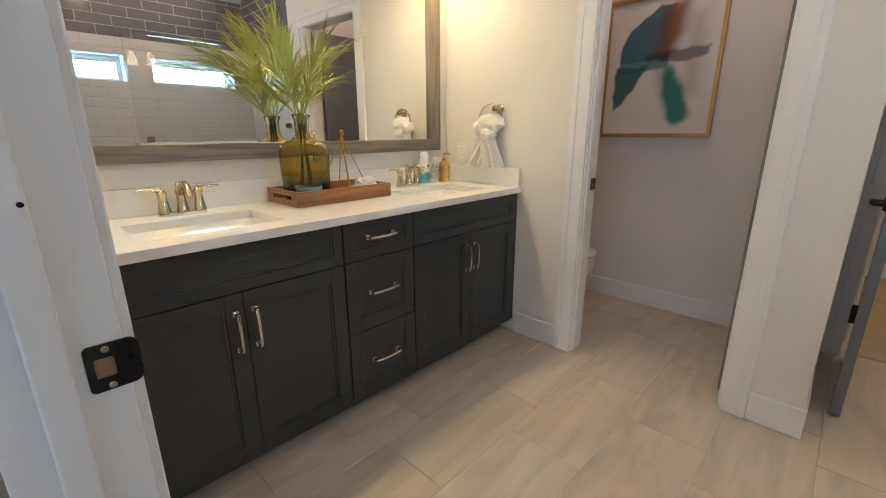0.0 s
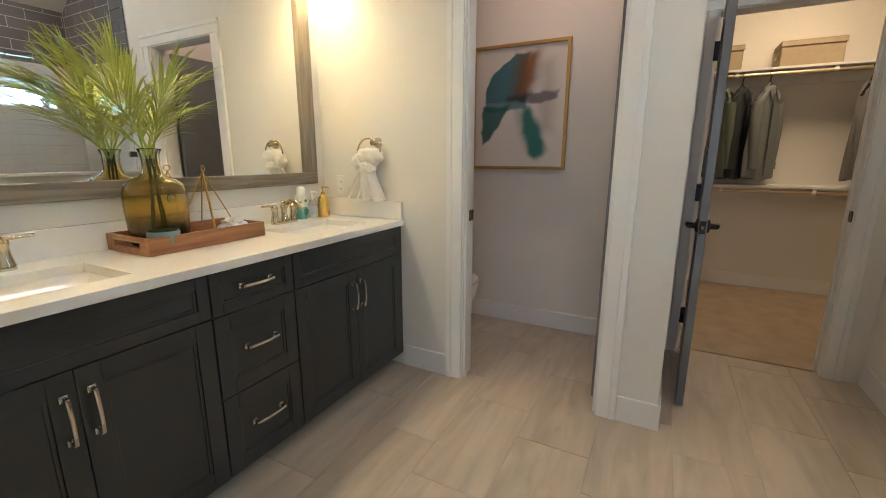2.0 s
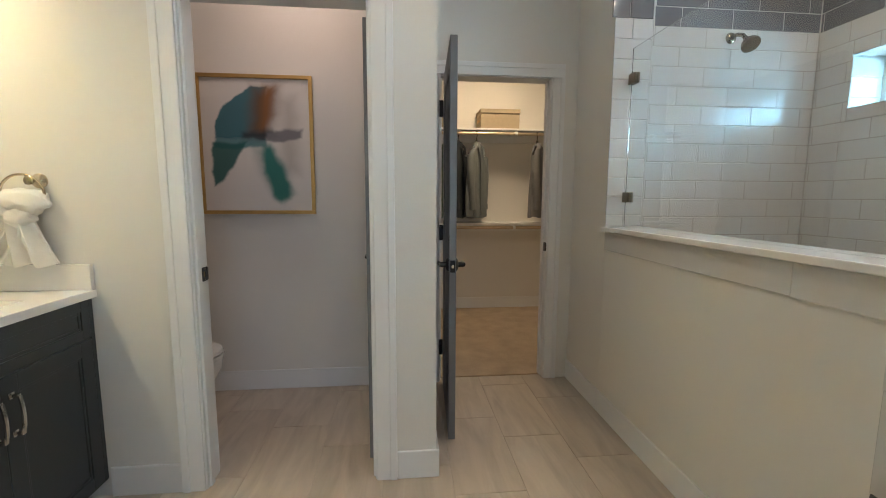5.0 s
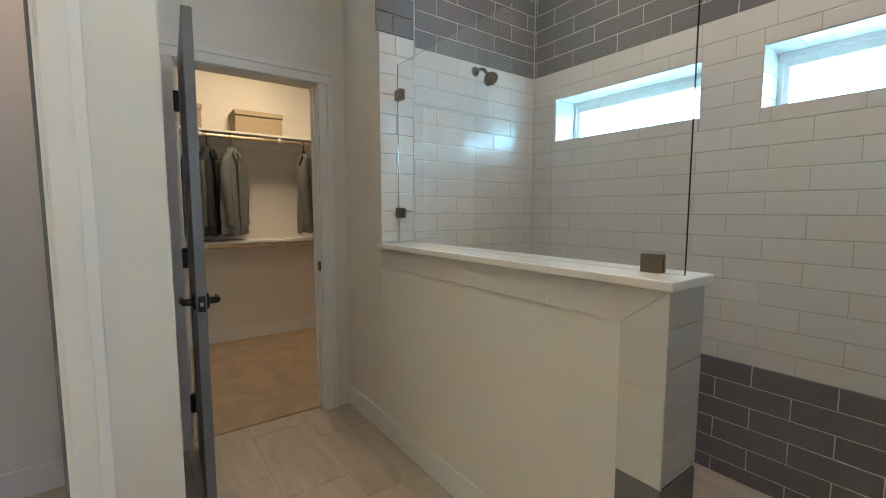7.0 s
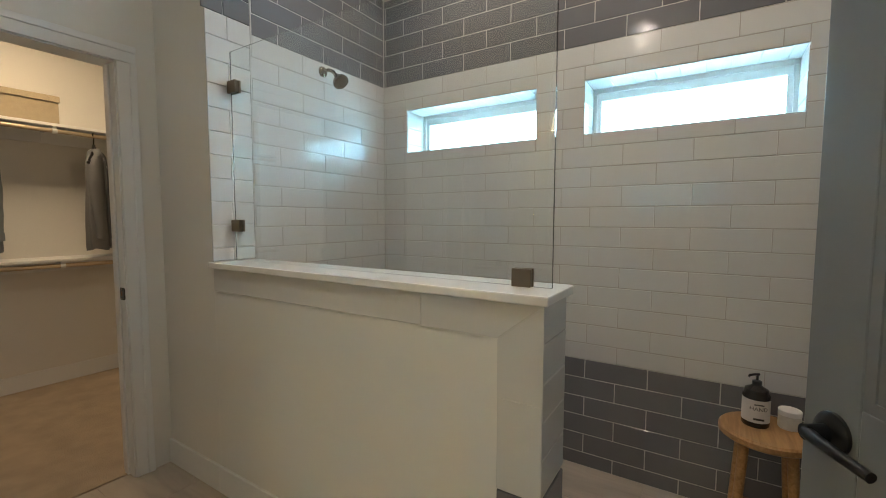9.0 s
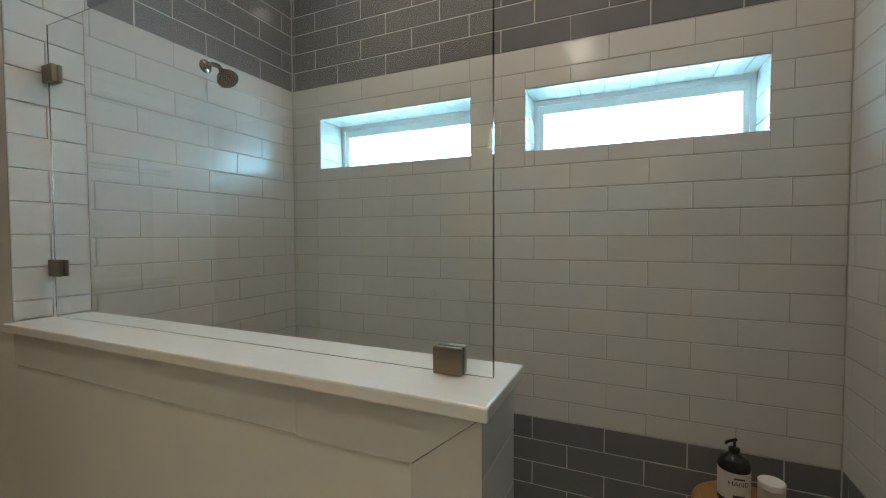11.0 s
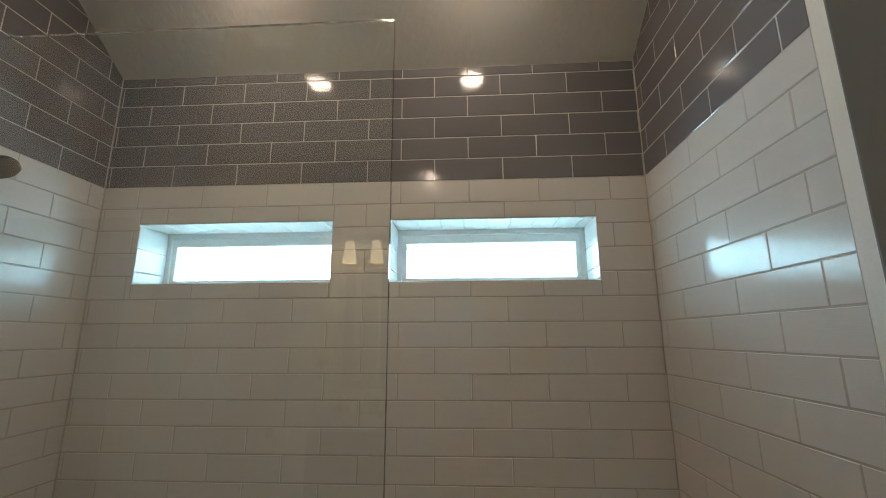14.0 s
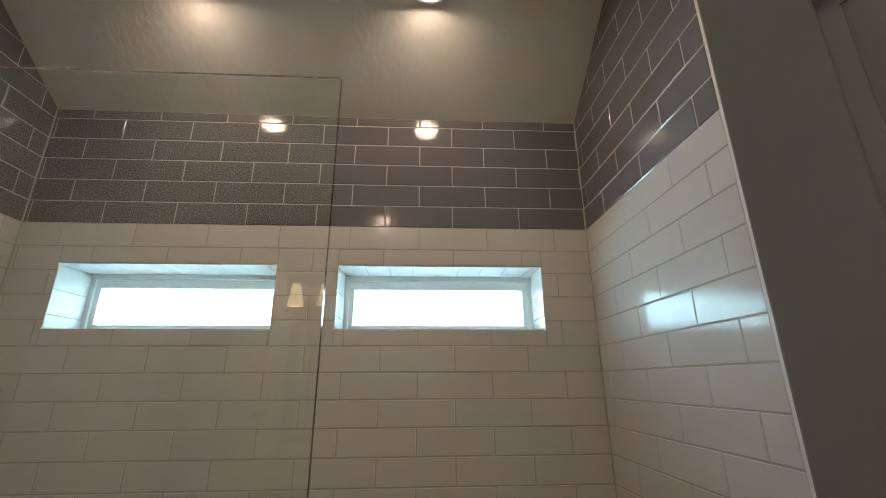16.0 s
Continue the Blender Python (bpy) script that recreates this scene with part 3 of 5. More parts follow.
# vanity lights over the mirror
for yc in (-0.914, -2.09):
    vl = thing("vanity_light", "three-light nickel vanity fixture with lit glass shades", "wall light", place=(X_VAN, yc, 2.36), group="vanity lights")
    part("backplate", box(bmesh.new(), 0.001, 0.025, -0.30, 0.30, -0.045, 0.045, bevel=0.008), NICKEL, vl)
    for i in (-1, 0, 1):
        arm = part("arm", tube([(0.02, i * 0.237, 0), (0.08, i * 0.237, 0.012), (0.118, i * 0.237, 0.0), (0.125, i * 0.237, -0.04)], 0.008, 10), NICKEL, vl, "", True)
        sh = part("shade", lathe([(0.030, -0.05), (0.034, -0.052), (0.046, -0.12), (0.062, -0.215), (0.066, -0.235), (0.063, -0.235), (0.043, -0.12), (0.030, -0.055)], 24, (0.125, i * 0.237, 0)), SHADE_GLOW, arm, "lit frosted glass bell shade", True)

# recessed ceiling lights
for lx, ly in DOWNLIGHTS:
    z = ceiling_z(lx)
    dl = thing("downlight", "recessed ceiling light with a white trim ring, lit", "ceiling light", place=(lx, ly, z), group="recessed lights")
    part("trim_ring", lathe([(0.070, -0.001), (0.070, -0.020), (0.078, -0.024), (0.088, -0.018), (0.092, -0.001)], 28), TRIM, dl, "", True)
    ln = part("lens", lathe([(0.0, -0.021), (0.0695, -0.020), (0.0695, -0.002), (0.0, -0.002)], 28), LAMP_GLOW, dl, "lit frosted lens")
    ln.visible_shadow = False


# ---- things on the vanity ----
def leaflet(bm, base, d, side, length, width, droop):
    """A narrow blade with a folded midrib that bends under its weight."""
    n = 4
    prev = None
    for k in range(n + 1):
        u = k / n
        p = base + d * (length * u) + Vector((0, 0, -droop * u * u * length))
        w = width * (0.5 + 1.6 * u) * (1 - u) ** 0.75 if k < n else 0.0003
        a, b, c = bm.verts.new(p - side * w), bm.verts.new(p + Vector((0, 0, -w * 0.5))), bm.verts.new(p + side * w)
        if prev:
            bm.faces.new((prev[0], prev[1], b, a))
            bm.faces.new((prev[1], prev[2], c, b))
        prev = (a, b, c)


def frond(bm, base, az, lean, length, curl):
    """A palm frond: a bent stalk with two ranks of leaflets along its upper half."""
    horiz = Vector((math.cos(az), math.sin(az), 0))
    pts = []
    p, ang = Vector(base), lean
    steps = 19
    for k in range(steps + 1):
        pts.append(p.copy())
        p = p + (horiz * math.sin(ang) + Vector((0, 0, math.cos(ang)))) * (length / steps)
        ang += curl / steps
    tube(pts, 0.0038, 6, 0.25, bm)
    side = horiz.cross(Vector((0, 0, 1)))
    for k in range(4, steps + 1):
        u = (k - 4) / (steps - 4)
        d = (pts[k] - pts[k - 1]).normalized()
        for s in (-1, 1):
            spread = 0.72 - 0.50 * u + random.uniform(-0.08, 0.08)
            v = (d * math.cos(spread) + side * s * math.sin(spread) + Vector((0, 0, 0.10))).normalized()
            L = (0.150 + 0.075 * math.sin(math.pi * min(1, u * 0.9 + 0.15))) * random.uniform(0.8, 1.1)
            leaflet(bm, pts[k], v, d.lerp(v, 0.2).cross(Vector((0, 0, 1)).lerp(d, 0.2)).normalized(), L, 0.0050, random.uniform(0.12, 0.50))


VX, VY = -4.02, -1.608
TRAY_T = 0.012
vase_glass = glass("olive_glass", (0.50, 0.36, 0.08))
nt = vase_glass.node_tree
tc, sep, ramp = nt.nodes.new("ShaderNodeTexCoord"), nt.nodes.new("ShaderNodeSeparateXYZ"), nt.nodes.new("ShaderNodeValToRGB")
nt.links.new(tc.outputs["Generated"], sep.inputs[0])
nt.links.new(sep.outputs[2], ramp.inputs[0])
# dark lower stop puts the tray's reflection into the glass colour
ramp.color_ramp.elements[0].position, ramp.color_ramp.elements[0].color = 0.10, (0.05, 0.045, 0.03, 1)
ramp.color_ramp.elements[1].position, ramp.color_ramp.elements[1].color = 0.36, (0.86, 0.68, 0.26, 1)
e = ramp.color_ramp.elements.new(0.78)
e.color = (0.87, 0.76, 0.42, 1)
e = ramp.color_ramp.elements.new(0.90)
e.color = (0.88, 0.92, 0.84, 1)
nt.links.new(ramp.outputs[0], nt.nodes["Principled BSDF"].inputs["Base Color"])
nt.nodes["Principled BSDF"].inputs["Roughness"].default_value = 0.04
outer = [(0.0, 0.0), (0.084, 0.0), (0.095, 0.008), (0.099, 0.04), (0.103, 0.10), (0.105, 0.16), (0.104, 0.200), (0.095, 0.228), (0.070, 0.247), (0.046, 0.256), (0.034, 0.270), (0.030, 0.300), (0.031, 0.335), (0.037, 0.352), (0.040, 0.356)]
inner = [(max(0, r - 0.005), z + (0.007 if z < 0.1 else -0.003 if 0.21 < z < 0.262 else 0)) for r, z in reversed(outer[:-1])]
vase = thing("vase", "olive amber glass bottle vase with the tray's dark reflection coloured into its base, on the tray", "vase", lathe(outer + [(0.038, 0.3575)] + inner, 40), vase_glass, (VX, VY, CT + TRAY_T + 0.001), smooth=True)
vase.visible_shadow = False
seal = part("glass_seal", lathe([(0.0, 0.006), (0.010, 0.006), (0.013, 0.003), (0.017, 0.004), (0.019, 0.0), (0.0, -0.002)], 20, (0.1045, 0.0, 0.18), Matrix.Rotation(radians(90), 4, "Y")), glass("seal_glass", (0.85, 0.92, 0.9), 0.05), vase, "round moulded glass seal", True)

PALM = mat("palm_leaf", (0.34, 0.385, 0.085), 0.38, var=0.35, scale=9)
PALM.node_tree.nodes["Principled BSDF"].inputs["Transmission Weight"].default_value = 0.0
STEM = mat("dark_stem", (0.045, 0.05, 0.012), 0.5)
palm = thing("palm_leaves", "bunch of green palm fronds standing in the glass vase", "plant", place=(VX, VY, CT))
rnd = random.Random(5)
fronds = ((-97, 0.72, 0.62, 0.40), (-72, 0.50, 0.45, 0.38), (-112, 0.34, 0.30, 0.40), (-88, 0.12, 0.15, 0.37), (82, 0.34, 0.55, 0.38), (104, 0.55, 0.70, 0.32), (60, 0.18, 0.22, 0.36), (20, 0.30, 0.40, 0.33), (-60, 0.22, 0.30, 0.36), (95, 0.22, 0.75, 0.37), (-120, 0.55, 0.50, 0.36))
for azd, lean, curl, ln in fronds:
    az = radians(azd + rnd.uniform(-6, 6))
    bm = bmesh.new()
    frond(bm, (rnd.uniform(-0.010, 0.010), rnd.uniform(-0.012, 0.012), 0.335), az, lean, ln, curl)
    part("frond", bm, PALM, palm)
# stalks inside the vase
for k in range(4):
    a = k * 1.6
    part("stalk", tube([(0.030 * math.cos(a), 0.030 * math.sin(a), 0.055), (0.014 * math.cos(a), 0.014 * math.sin(a), 0.20), (0.012 * math.cos(a + 1), 0.012 * math.sin(a + 1), 0.36)], 0.0034, 6), STEM, palm)

# wooden tray
RED_WOOD = wood("reddish_wood", (0.20, 0.070, 0.026), (0.44, 0.185, 0.072), 0.35, "Y")
TX0, TX1, TY0, TY1 = -4.148, -3.872, -1.733, -1.252
tray = thing("tray", "reddish wooden serving tray with slotted handles on the counter", "tray")
TZ = CT + 0.001
part("bottom", boxes((TX0 + 0.01, TX1 - 0.01, TY0 + 0.01, TY1 - 0.01, TZ, TZ + TRAY_T - 0.001)), mat("tray_bottom", (0.05, 0.035, 0.025), 0.4), tray, "dark tray floor")
for a, b in ((TX0, TX0 + 0.012), (TX1 - 0.012, TX1)):
    part("side", box(bmesh.new(), a, b, TY0, TY1, TZ, TZ + 0.062, bevel=0.0015), RED_WOOD, tray)
for a, b in ((TY0, TY0 + 0.012), (TY1 - 0.012, TY1)):
    part("end", boxes((TX0 + 0.012, TX1 - 0.012, a, b, TZ, TZ + 0.022), (TX0 + 0.012, TX1 - 0.012, a, b, TZ + 0.048, TZ + 0.062), (TX0 + 0.012, TX0 + 0.055, a, b, TZ + 0.022, TZ + 0.048), (TX1 - 0.055, TX1 - 0.012, a, b, TZ + 0.022, TZ + 0.048)), RED_WOOD, tray)
    part("handle_edge", boxes((TX0 + 0.055, TX1 - 0.055, a - 0.001, b + 0.001, TZ + 0.044, TZ + 0.049)), GOLD, tray, "brass strip along the handle slot")
ZTR = TZ + TRAY_T
cnd = thing("candle", "pale blue-green glass candle in the tray", "candle", place=(-3.925, -1.650, ZTR))
part("jar", lathe([(0.0, 0.0), (0.046, 0.0), (0.053, 0.008), (0.054, 0.056), (0.052, 0.066), (0.049, 0.064), (0.048, 0.046)], 28), mat("aqua_glass", (0.17, 0.25, 0.245), 0.15, var=0.12, scale=20), cnd, "", True)
part("wax", lathe([(0.0, 0.050), (0.0475, 0.050), (0.0475, 0.040), (0.0, 0.040)], 24), mat("wax", (0.7, 0.72, 0.66), 0.5), cnd)
# brass wire pyramid
BRASS = mat("aged_brass", (0.50, 0.30, 0.09), 0.3, 1.0, var=0.1)
pyr = thing("wire_pyramid", "aged brass wire pyramid ornament with a ring on top", "ornament", place=pose(-4.035, -1.405, ZTR, 0, 0, 25))
apex = (0, 0, 0.268)
foot = [(0.088 * sx, 0.088 * sy, 0.004) for sx, sy in ((1, 1), (-1, 1), (-1, -1), (1, -1))]
for k, p in enumerate(foot):
    part("rod", tube([apex, p], 0.0042 if k == 3 else 0.0026, 8), BRASS, pyr)
for k in range(4):
    part("base_rod", tube([foot[k], foot[(k + 1) % 4]], 0.003, 8), BRASS, pyr)
part("ring", tube([(0.004, 0.012 * math.cos(a), 0.281 + 0.012 * math.sin(a)) for a in [2 * math.pi * k / 16 for k in range(17)]], 0.0024, 6), BRASS, pyr, "", True)
thing("soap_box", "small orange paper-wrapped soap box in the tray", "box", box(bmesh.new(), -0.045, 0.045, -0.025, 0.025, 0, 0.024, bevel=0.002), mat("orange_card", (0.50, 0.16, 0.04), 0.6), pose(-3.955, -1.46, ZTR, 0, 0, 70))


def crumple(name, label, category, place, r, squash, material, seed=1, amount=0.35, freq=9.0):
    bm = bmesh.new()
    bmesh.ops.create_icosphere(bm, subdivisions=4, radius=r)
    for v in bm.verts:
        n = noise.fractal(v.co * freq + Vector((seed, 0, 0)), 1.0, 2.0, 4)
        v.co *= 1 + amount * n
        v.co.z *= squash
    lo_z = min(v.co.z for v in bm.verts)
    for v in bm.verts:
        v.co.z -= lo_z
    return thing(name, label, category, bm, material, place, smooth=True)


COTTON = mat("white_cotton", (0.78, 0.76, 0.71), 0.95, var=0.05, scale=40, bump=0.5, bump_scale=260)
crumple("shell", "white coral-like shell in the tray", "shell", (-3.945, -1.350, ZTR), 0.046, 0.75, PORCELAIN, 3, 0.6, 26.0)
crumple("shell", "white coral-like shell in the tray", "shell", (-3.99, -1.300, ZTR), 0.034, 0.8, PORCELAIN, 7, 0.6, 30.0)

# bottles by the second sink
can = thing("spray_can", "white and teal air freshener can with a round label", "spray can", place=(-4.105, -0.805, CT))
part("can", lathe([(0.0, 0.0), (0.029, 0.0), (0.031, 0.004), (0.031, 0.125), (0.027, 0.134), (0.027, 0.136)], 28), mat("white_print", (0.66, 0.70, 0.68), 0.3, var=0.08, scale=22), can, "", True)
part("print_band", lathe([(0.0311, 0.006), (0.0313, 0.007), (0.0313, 0.070), (0.0311, 0.071)], 28), mat("teal_print", (0.12, 0.42, 0.41), 0.3, var=0.3, scale=40), can, "teal printed band", True)
part("cap", lathe([(0.0265, 0.136), (0.0265, 0.160), (0.022, 0.176), (0.010, 0.185), (0.0, 0.186)], 24), PORCELAIN, can, "white plastic cap", True)
for z, c in ((0.105, (0.70, 0.72, 0.66)), (0.045, (0.05, 0.25, 0.27))):
    part("label_disc", lathe([(0.0, 0), (0.018, 0), (0.018, 0.002), (0.0, 0.002)], 20, (0.0305, 0, z), Matrix.Rotation(radians(90), 4, "Y")), mat("label_print", c, 0.4), can)
    part("label_dot", lathe([(0.0, 0), (0.009, 0), (0.009, 0.002), (0.0, 0.002)], 16, (0.0318, 0, z), Matrix.Rotation(radians(90), 4, "Y")), mat("label_dot", (0.10, 0.35, 0.16), 0.4), can)


def pump_top(parent, material, z, r=0.012, reach=0.034, ang=0.0):
    d = Vector((math.cos(ang), math.sin(ang), 0))
    part("collar", lathe([(r, z), (r, z + 0.016), (r * 0.6, z + 0.019), (0.0045, z + 0.020), (0.0045, z + 0.040)], 20), material, parent, "", True)
    part("nozzle", tube([Vector((0, 0, z + 0.042)) - d * 0.008, Vector((0, 0, z + 0.044)) + d * 0.012, Vector((0, 0, z + 0.043)) + d * reach, Vector((0, 0, z + 0.036)) + d * (reach + 0.006)], 0.0052, 10, 0.8), material, parent, "", True)


gb = thing("soap_dispenser", "gold metal soap pump bottle on the vanity", "soap dispenser", place=(-4.085, -0.655, CT))
part("bottle", lathe([(0.0, 0.0), (0.030, 0.0), (0.033, 0.004), (0.033, 0.095), (0.029, 0.112), (0.018, 0.124), (0.013, 0.128)], 28), mat("gold_metal", (0.62, 0.42, 0.13), 0.28, 1.0, var=0.08), gb, "", True)
pump_top(gb, GOLD, 0.127, 0.013, 0.03, radians(40))
cb = thing("clear_bottle", "clear plastic hand soap bottle with a white pump", "soap bottle", place=(-4.11, -0.715, CT))
bt = part("bottle", lathe([(0.0, 0.0), (0.024, 0.0), (0.026, 0.004), (0.026, 0.075), (0.018, 0.095), (0.011, 0.103)], 24), glass("clear_plastic", (0.93, 0.95, 0.95), 0.05, 1.3), cb, "", True)
part("label", lathe([(0.0263, 0.022), (0.0263, 0.062)], 24), mat("pale_label", (0.55, 0.6, 0.68), 0.5, var=0.3, scale=60), cb)
pump_top(cb, PORCELAIN, 0.103, 0.011, 0.026, radians(20))

# outlet plate and towel ring on the side wall
op = thing("outlet_plate", "ivory wall plate with an outlet above the counter", "outlet", place=(-4.03, Y_TOW, 1.058))
part("plate", box(bmesh.new(), -0.036, 0.036, -0.006, 0.0, -0.058, 0.058, bevel=0.003), TRIM, op)
for z in (-0.02, 0.02):
    part("socket", box(bmesh.new(), -0.016, 0.016, -0.0085, -0.005, z - 0.014, z + 0.014, bevel=0.003), TRIM, op)
    part("slot", boxes((-0.007, -0.005, -0.0092, -0.0084, z - 0.004, z + 0.006), (0.005, 0.007, -0.0092, -0.0084, z - 0.004, z + 0.006)), GAP, op)
RX, RZ = -3.755, 1.300
tr = thing("towel_ring", "brushed nickel towel ring on the side wall", "towel ring", place=(RX, Y_TOW, RZ))
part("rosette", lathe([(0.028, 0), (0.028, 0.006), (0.020, 0.016), (0.013, 0.028), (0.013, 0.046), (0.017, 0.052), (0.0, 0.058)], 28, rot=Matrix.Rotation(radians(90), 4, "X")), NICKEL, tr, "", True)
R = 0.076
part("ring", tube([(-0.03 + R * math.cos(a), -0.046, -0.052 + R * math.sin(a) * 0.98) for a in [radians(-60 + 300 * k / 30 + 60 * 0.9) for k in range(31)]], 0.0048, 10), NICKEL, tr, "", True)

# towel: a puffed knot and two flaring tails
bm = bmesh.new()


def cloth_tail(bm, x0, x1, top, bottom, w0, w1, yc, folds, seed):
    rows, cols = 16, 22
    front, back = [], []
    for i in range(rows + 1):
        u = i / rows
        cx, w, z = x0 + (x1 - x0) * u ** 1.2, w0 + (w1 - w0) * u ** 1.1, top + (bottom - top) * u
        f, b = [], []
        for j in range(cols + 1):
            v = -1 + 2 * j / cols
            wave = math.sin(v * folds + seed) * 0.013 * (0.4 + u) + noise.noise(Vector((v * 3, u * 4, seed))) * 0.006
            th = 0.012 * math.sqrt(max(0.0, 1 - v * v)) + 0.003
            f.append(bm.verts.new((cx + v * w, yc + wave - th, z + 0.006 * math.sin(v * 5 + seed) * u)))
            b.append(bm.verts.new((cx + v * w, yc + wave + th, z + 0.006 * math.sin(v * 5 + seed) * u)))
        front.append(f)
        back.append(b)
    for i in range(rows):
        for j in range(cols):
            bm.faces.new((front[i][j], front[i][j + 1], front[i + 1][j + 1], front[i + 1][j]))
            bm.faces.new((back[i][j + 1], back[i][j], back[i + 1][j], back[i + 1][j + 1]))
        for j in (0, cols):
            q = (front[i][j], front[i + 1][j], back[i + 1][j], back[i][j])
            bm.faces.new(q if j == 0 else q[::-1])
    for j in range(cols):
        bm.faces.new((front[-1][j], front[-1][j + 1], back[-1][j + 1], back[-1][j]))


TWX = RX - 0.045
cloth_tail(bm, TWX, TWX - 0.085, 1.160, 0.992, 0.050, 0.092, -0.602, 8, 1.0)
cloth_tail(bm, TWX + 0.005, TWX + 0.045, 1.160, 0.986, 0.048, 0.072, -0.612, 6, 2.4)
towel = thing("hand_towel", "white cotton hand towel knotted through the ring", "towel")
part("tails", bm, COTTON, towel, "", True)


def puff(cx, cy, cz, sx, sy, sz, seed):
    bm = bmesh.new()
    bmesh.ops.create_icosphere(bm, subdivisions=4, radius=1)
    for v in bm.verts:
        n = noise.fractal(v.co * 1.7 + Vector((seed, 0, 0)), 1.0, 2.0, 3)
        v.co *= 1 + 0.16 * n + 0.05 * math.sin(v.co.x * 9 + v.co.z * 3)
        v.co = Vector((cx + v.co.x * sx, cy + v.co.y * sy, cz + v.co.z * sz))
    return bm


part("loop", puff(TWX + 0.018, -0.600, 1.222, 0.088, 0.040, 0.052, 2), COTTON, towel, "", True)
part("fold", puff(TWX - 0.044, -0.604, 1.198, 0.048, 0.038, 0.044, 9), COTTON, towel, "", True)
part("knot", puff(TWX + 0.012, -0.612, 1.165, 0.050, 0.034, 0.036, 5), COTTON, towel, "", True)


# ---- painting ----
def painted_board():
    m = mat("abstract_painting", (0.70, 0.67, 0.63), 0.55, var=0.05, scale=4)
    nt = m.node_tree
    b = nt.nodes["Principled BSDF"]
    tc = nt.nodes["Texture Coordinate"]
    ns = nt.nodes.new("ShaderNodeTexNoise")
    ns.inputs["Scale"].default_value, ns.inputs["Detail"].default_value = 9, 6
    nt.links.new(tc.outputs["Object"], ns.inputs["Vector"])
    warp = nt.nodes.new("ShaderNodeVectorMath")
    warp.operation = "MULTIPLY_ADD"
    warp.inputs[1].default_value = (0.055, 0.0, 0.055)
    nt.links.new(ns.outputs[1], warp.inputs[0])
    sub = nt.nodes.new("ShaderNodeVectorMath")
    sub.operation = "SUBTRACT"
    sub.inputs[1].default_value = (0.0275, 0, 0.0275)
    nt.links.new(tc.outputs["Object"], sub.inputs[0])
    nt.links.new(sub.outputs[0], warp.inputs[2])
    last = b.inputs["Base Color"].links[0].from_socket
    # convex washes of paint: corners, colour, softness
    washes = [
        (((545, 190), (680, 190), (680, 640), (560, 640)), (0.50, 0.47, 0.43), 70),
        (((172, 430), (480, 425), (480, 485), (165, 500)), (0.07, 0.20, 0.22), 14),
        (((175, 440), (176, 337), (222, 272), (301, 205), (399, 152), (490, 152), (470, 442)), (0.012, 0.115, 0.155), 10),
        (((395, 150), (575, 150), (552, 300), (500, 440), (350, 440)), (0.13, 0.065, 0.028), 75),
        (((470, 140), (560, 140), (515, 330), (470, 420), (425, 420), (440, 290)), (0.24, 0.095, 0.025), 50),
        (((330, 405), (520, 375), (560, 425), (500, 444), (320, 446)), (0.018, 0.025, 0.032), 32),
        (((480, 400), (540, 382), (696, 380), (696, 428), (590, 462), (470, 452)), (0.17, 0.165, 0.18), 16),
        (((160, 464), (420, 452), (386, 500), (312, 606), (228, 663), (201, 706), (145, 712), (146, 536)), (0.012, 0.105, 0.10), 14),
        (((400, 490), (500, 455), (600, 600), (640, 745), (565, 800), (480, 745), (415, 600)), (0.30, 0.36, 0.34), 60),
        (((452, 470), (514, 468), (575, 594), (626, 690), (612, 775), (543, 803), (496, 755), (448, 629), (442, 560)), (0.010, 0.17, 0.145), 32),
    ]
    def node_math(op, a, bb):
        n = nt.nodes.new("ShaderNodeMath")
        n.operation = op
        for k, v in enumerate((a, bb)):
            if isinstance(v, (int, float)):
                n.inputs[k].default_value = v
            else:
                nt.links.new(v, n.inputs[k])
        return n.outputs[0]
    for pts, col, soft in washes:
        q = [Vector(((x - 420) / 310 * 0.305, (475 - y) / 357 * 0.385)) for x, y in pts]
        cen = sum(q, Vector((0, 0))) / len(q)
        worst = None
        for a, bb in zip(q, q[1:] + q[:1]):
            n = Vector((bb.y - a.y, a.x - bb.x)).normalized()
            if n.dot(a - cen) < 0:
                n = -n
            dot = nt.nodes.new("ShaderNodeVectorMath")
            dot.operation = "DOT_PRODUCT"
            dot.inputs[1].default_value = (n.x, 0, n.y)
            nt.links.new(warp.outputs[0], dot.inputs[0])
            dist = node_math("SUBTRACT", dot.outputs["Value"], n.dot(a))
            worst = dist if worst is None else node_math("MAXIMUM", worst, dist)
        rng = nt.nodes.new("ShaderNodeMapRange")
        rng.interpolation_type = "SMOOTHSTEP"
        s = soft / 1000
        rng.inputs[1].default_value, rng.inputs[2].default_value = -s, s * 0.5
        rng.inputs[3].default_value, rng.inputs[4].default_value = 0.95, 0.0
        nt.links.new(worst, rng.inputs[0])
        mx = nt.nodes.new("ShaderNodeMix")
        mx.data_type = "RGBA"
        nt.links.new(rng.outputs[0], mx.inputs[0])
        nt.links.new(last, mx.inputs[6])
        mx.inputs[7].default_value = (*col, 1)
        last = mx.outputs[2]
    nt.links.new(last, b.inputs["Base Color"])
    return m


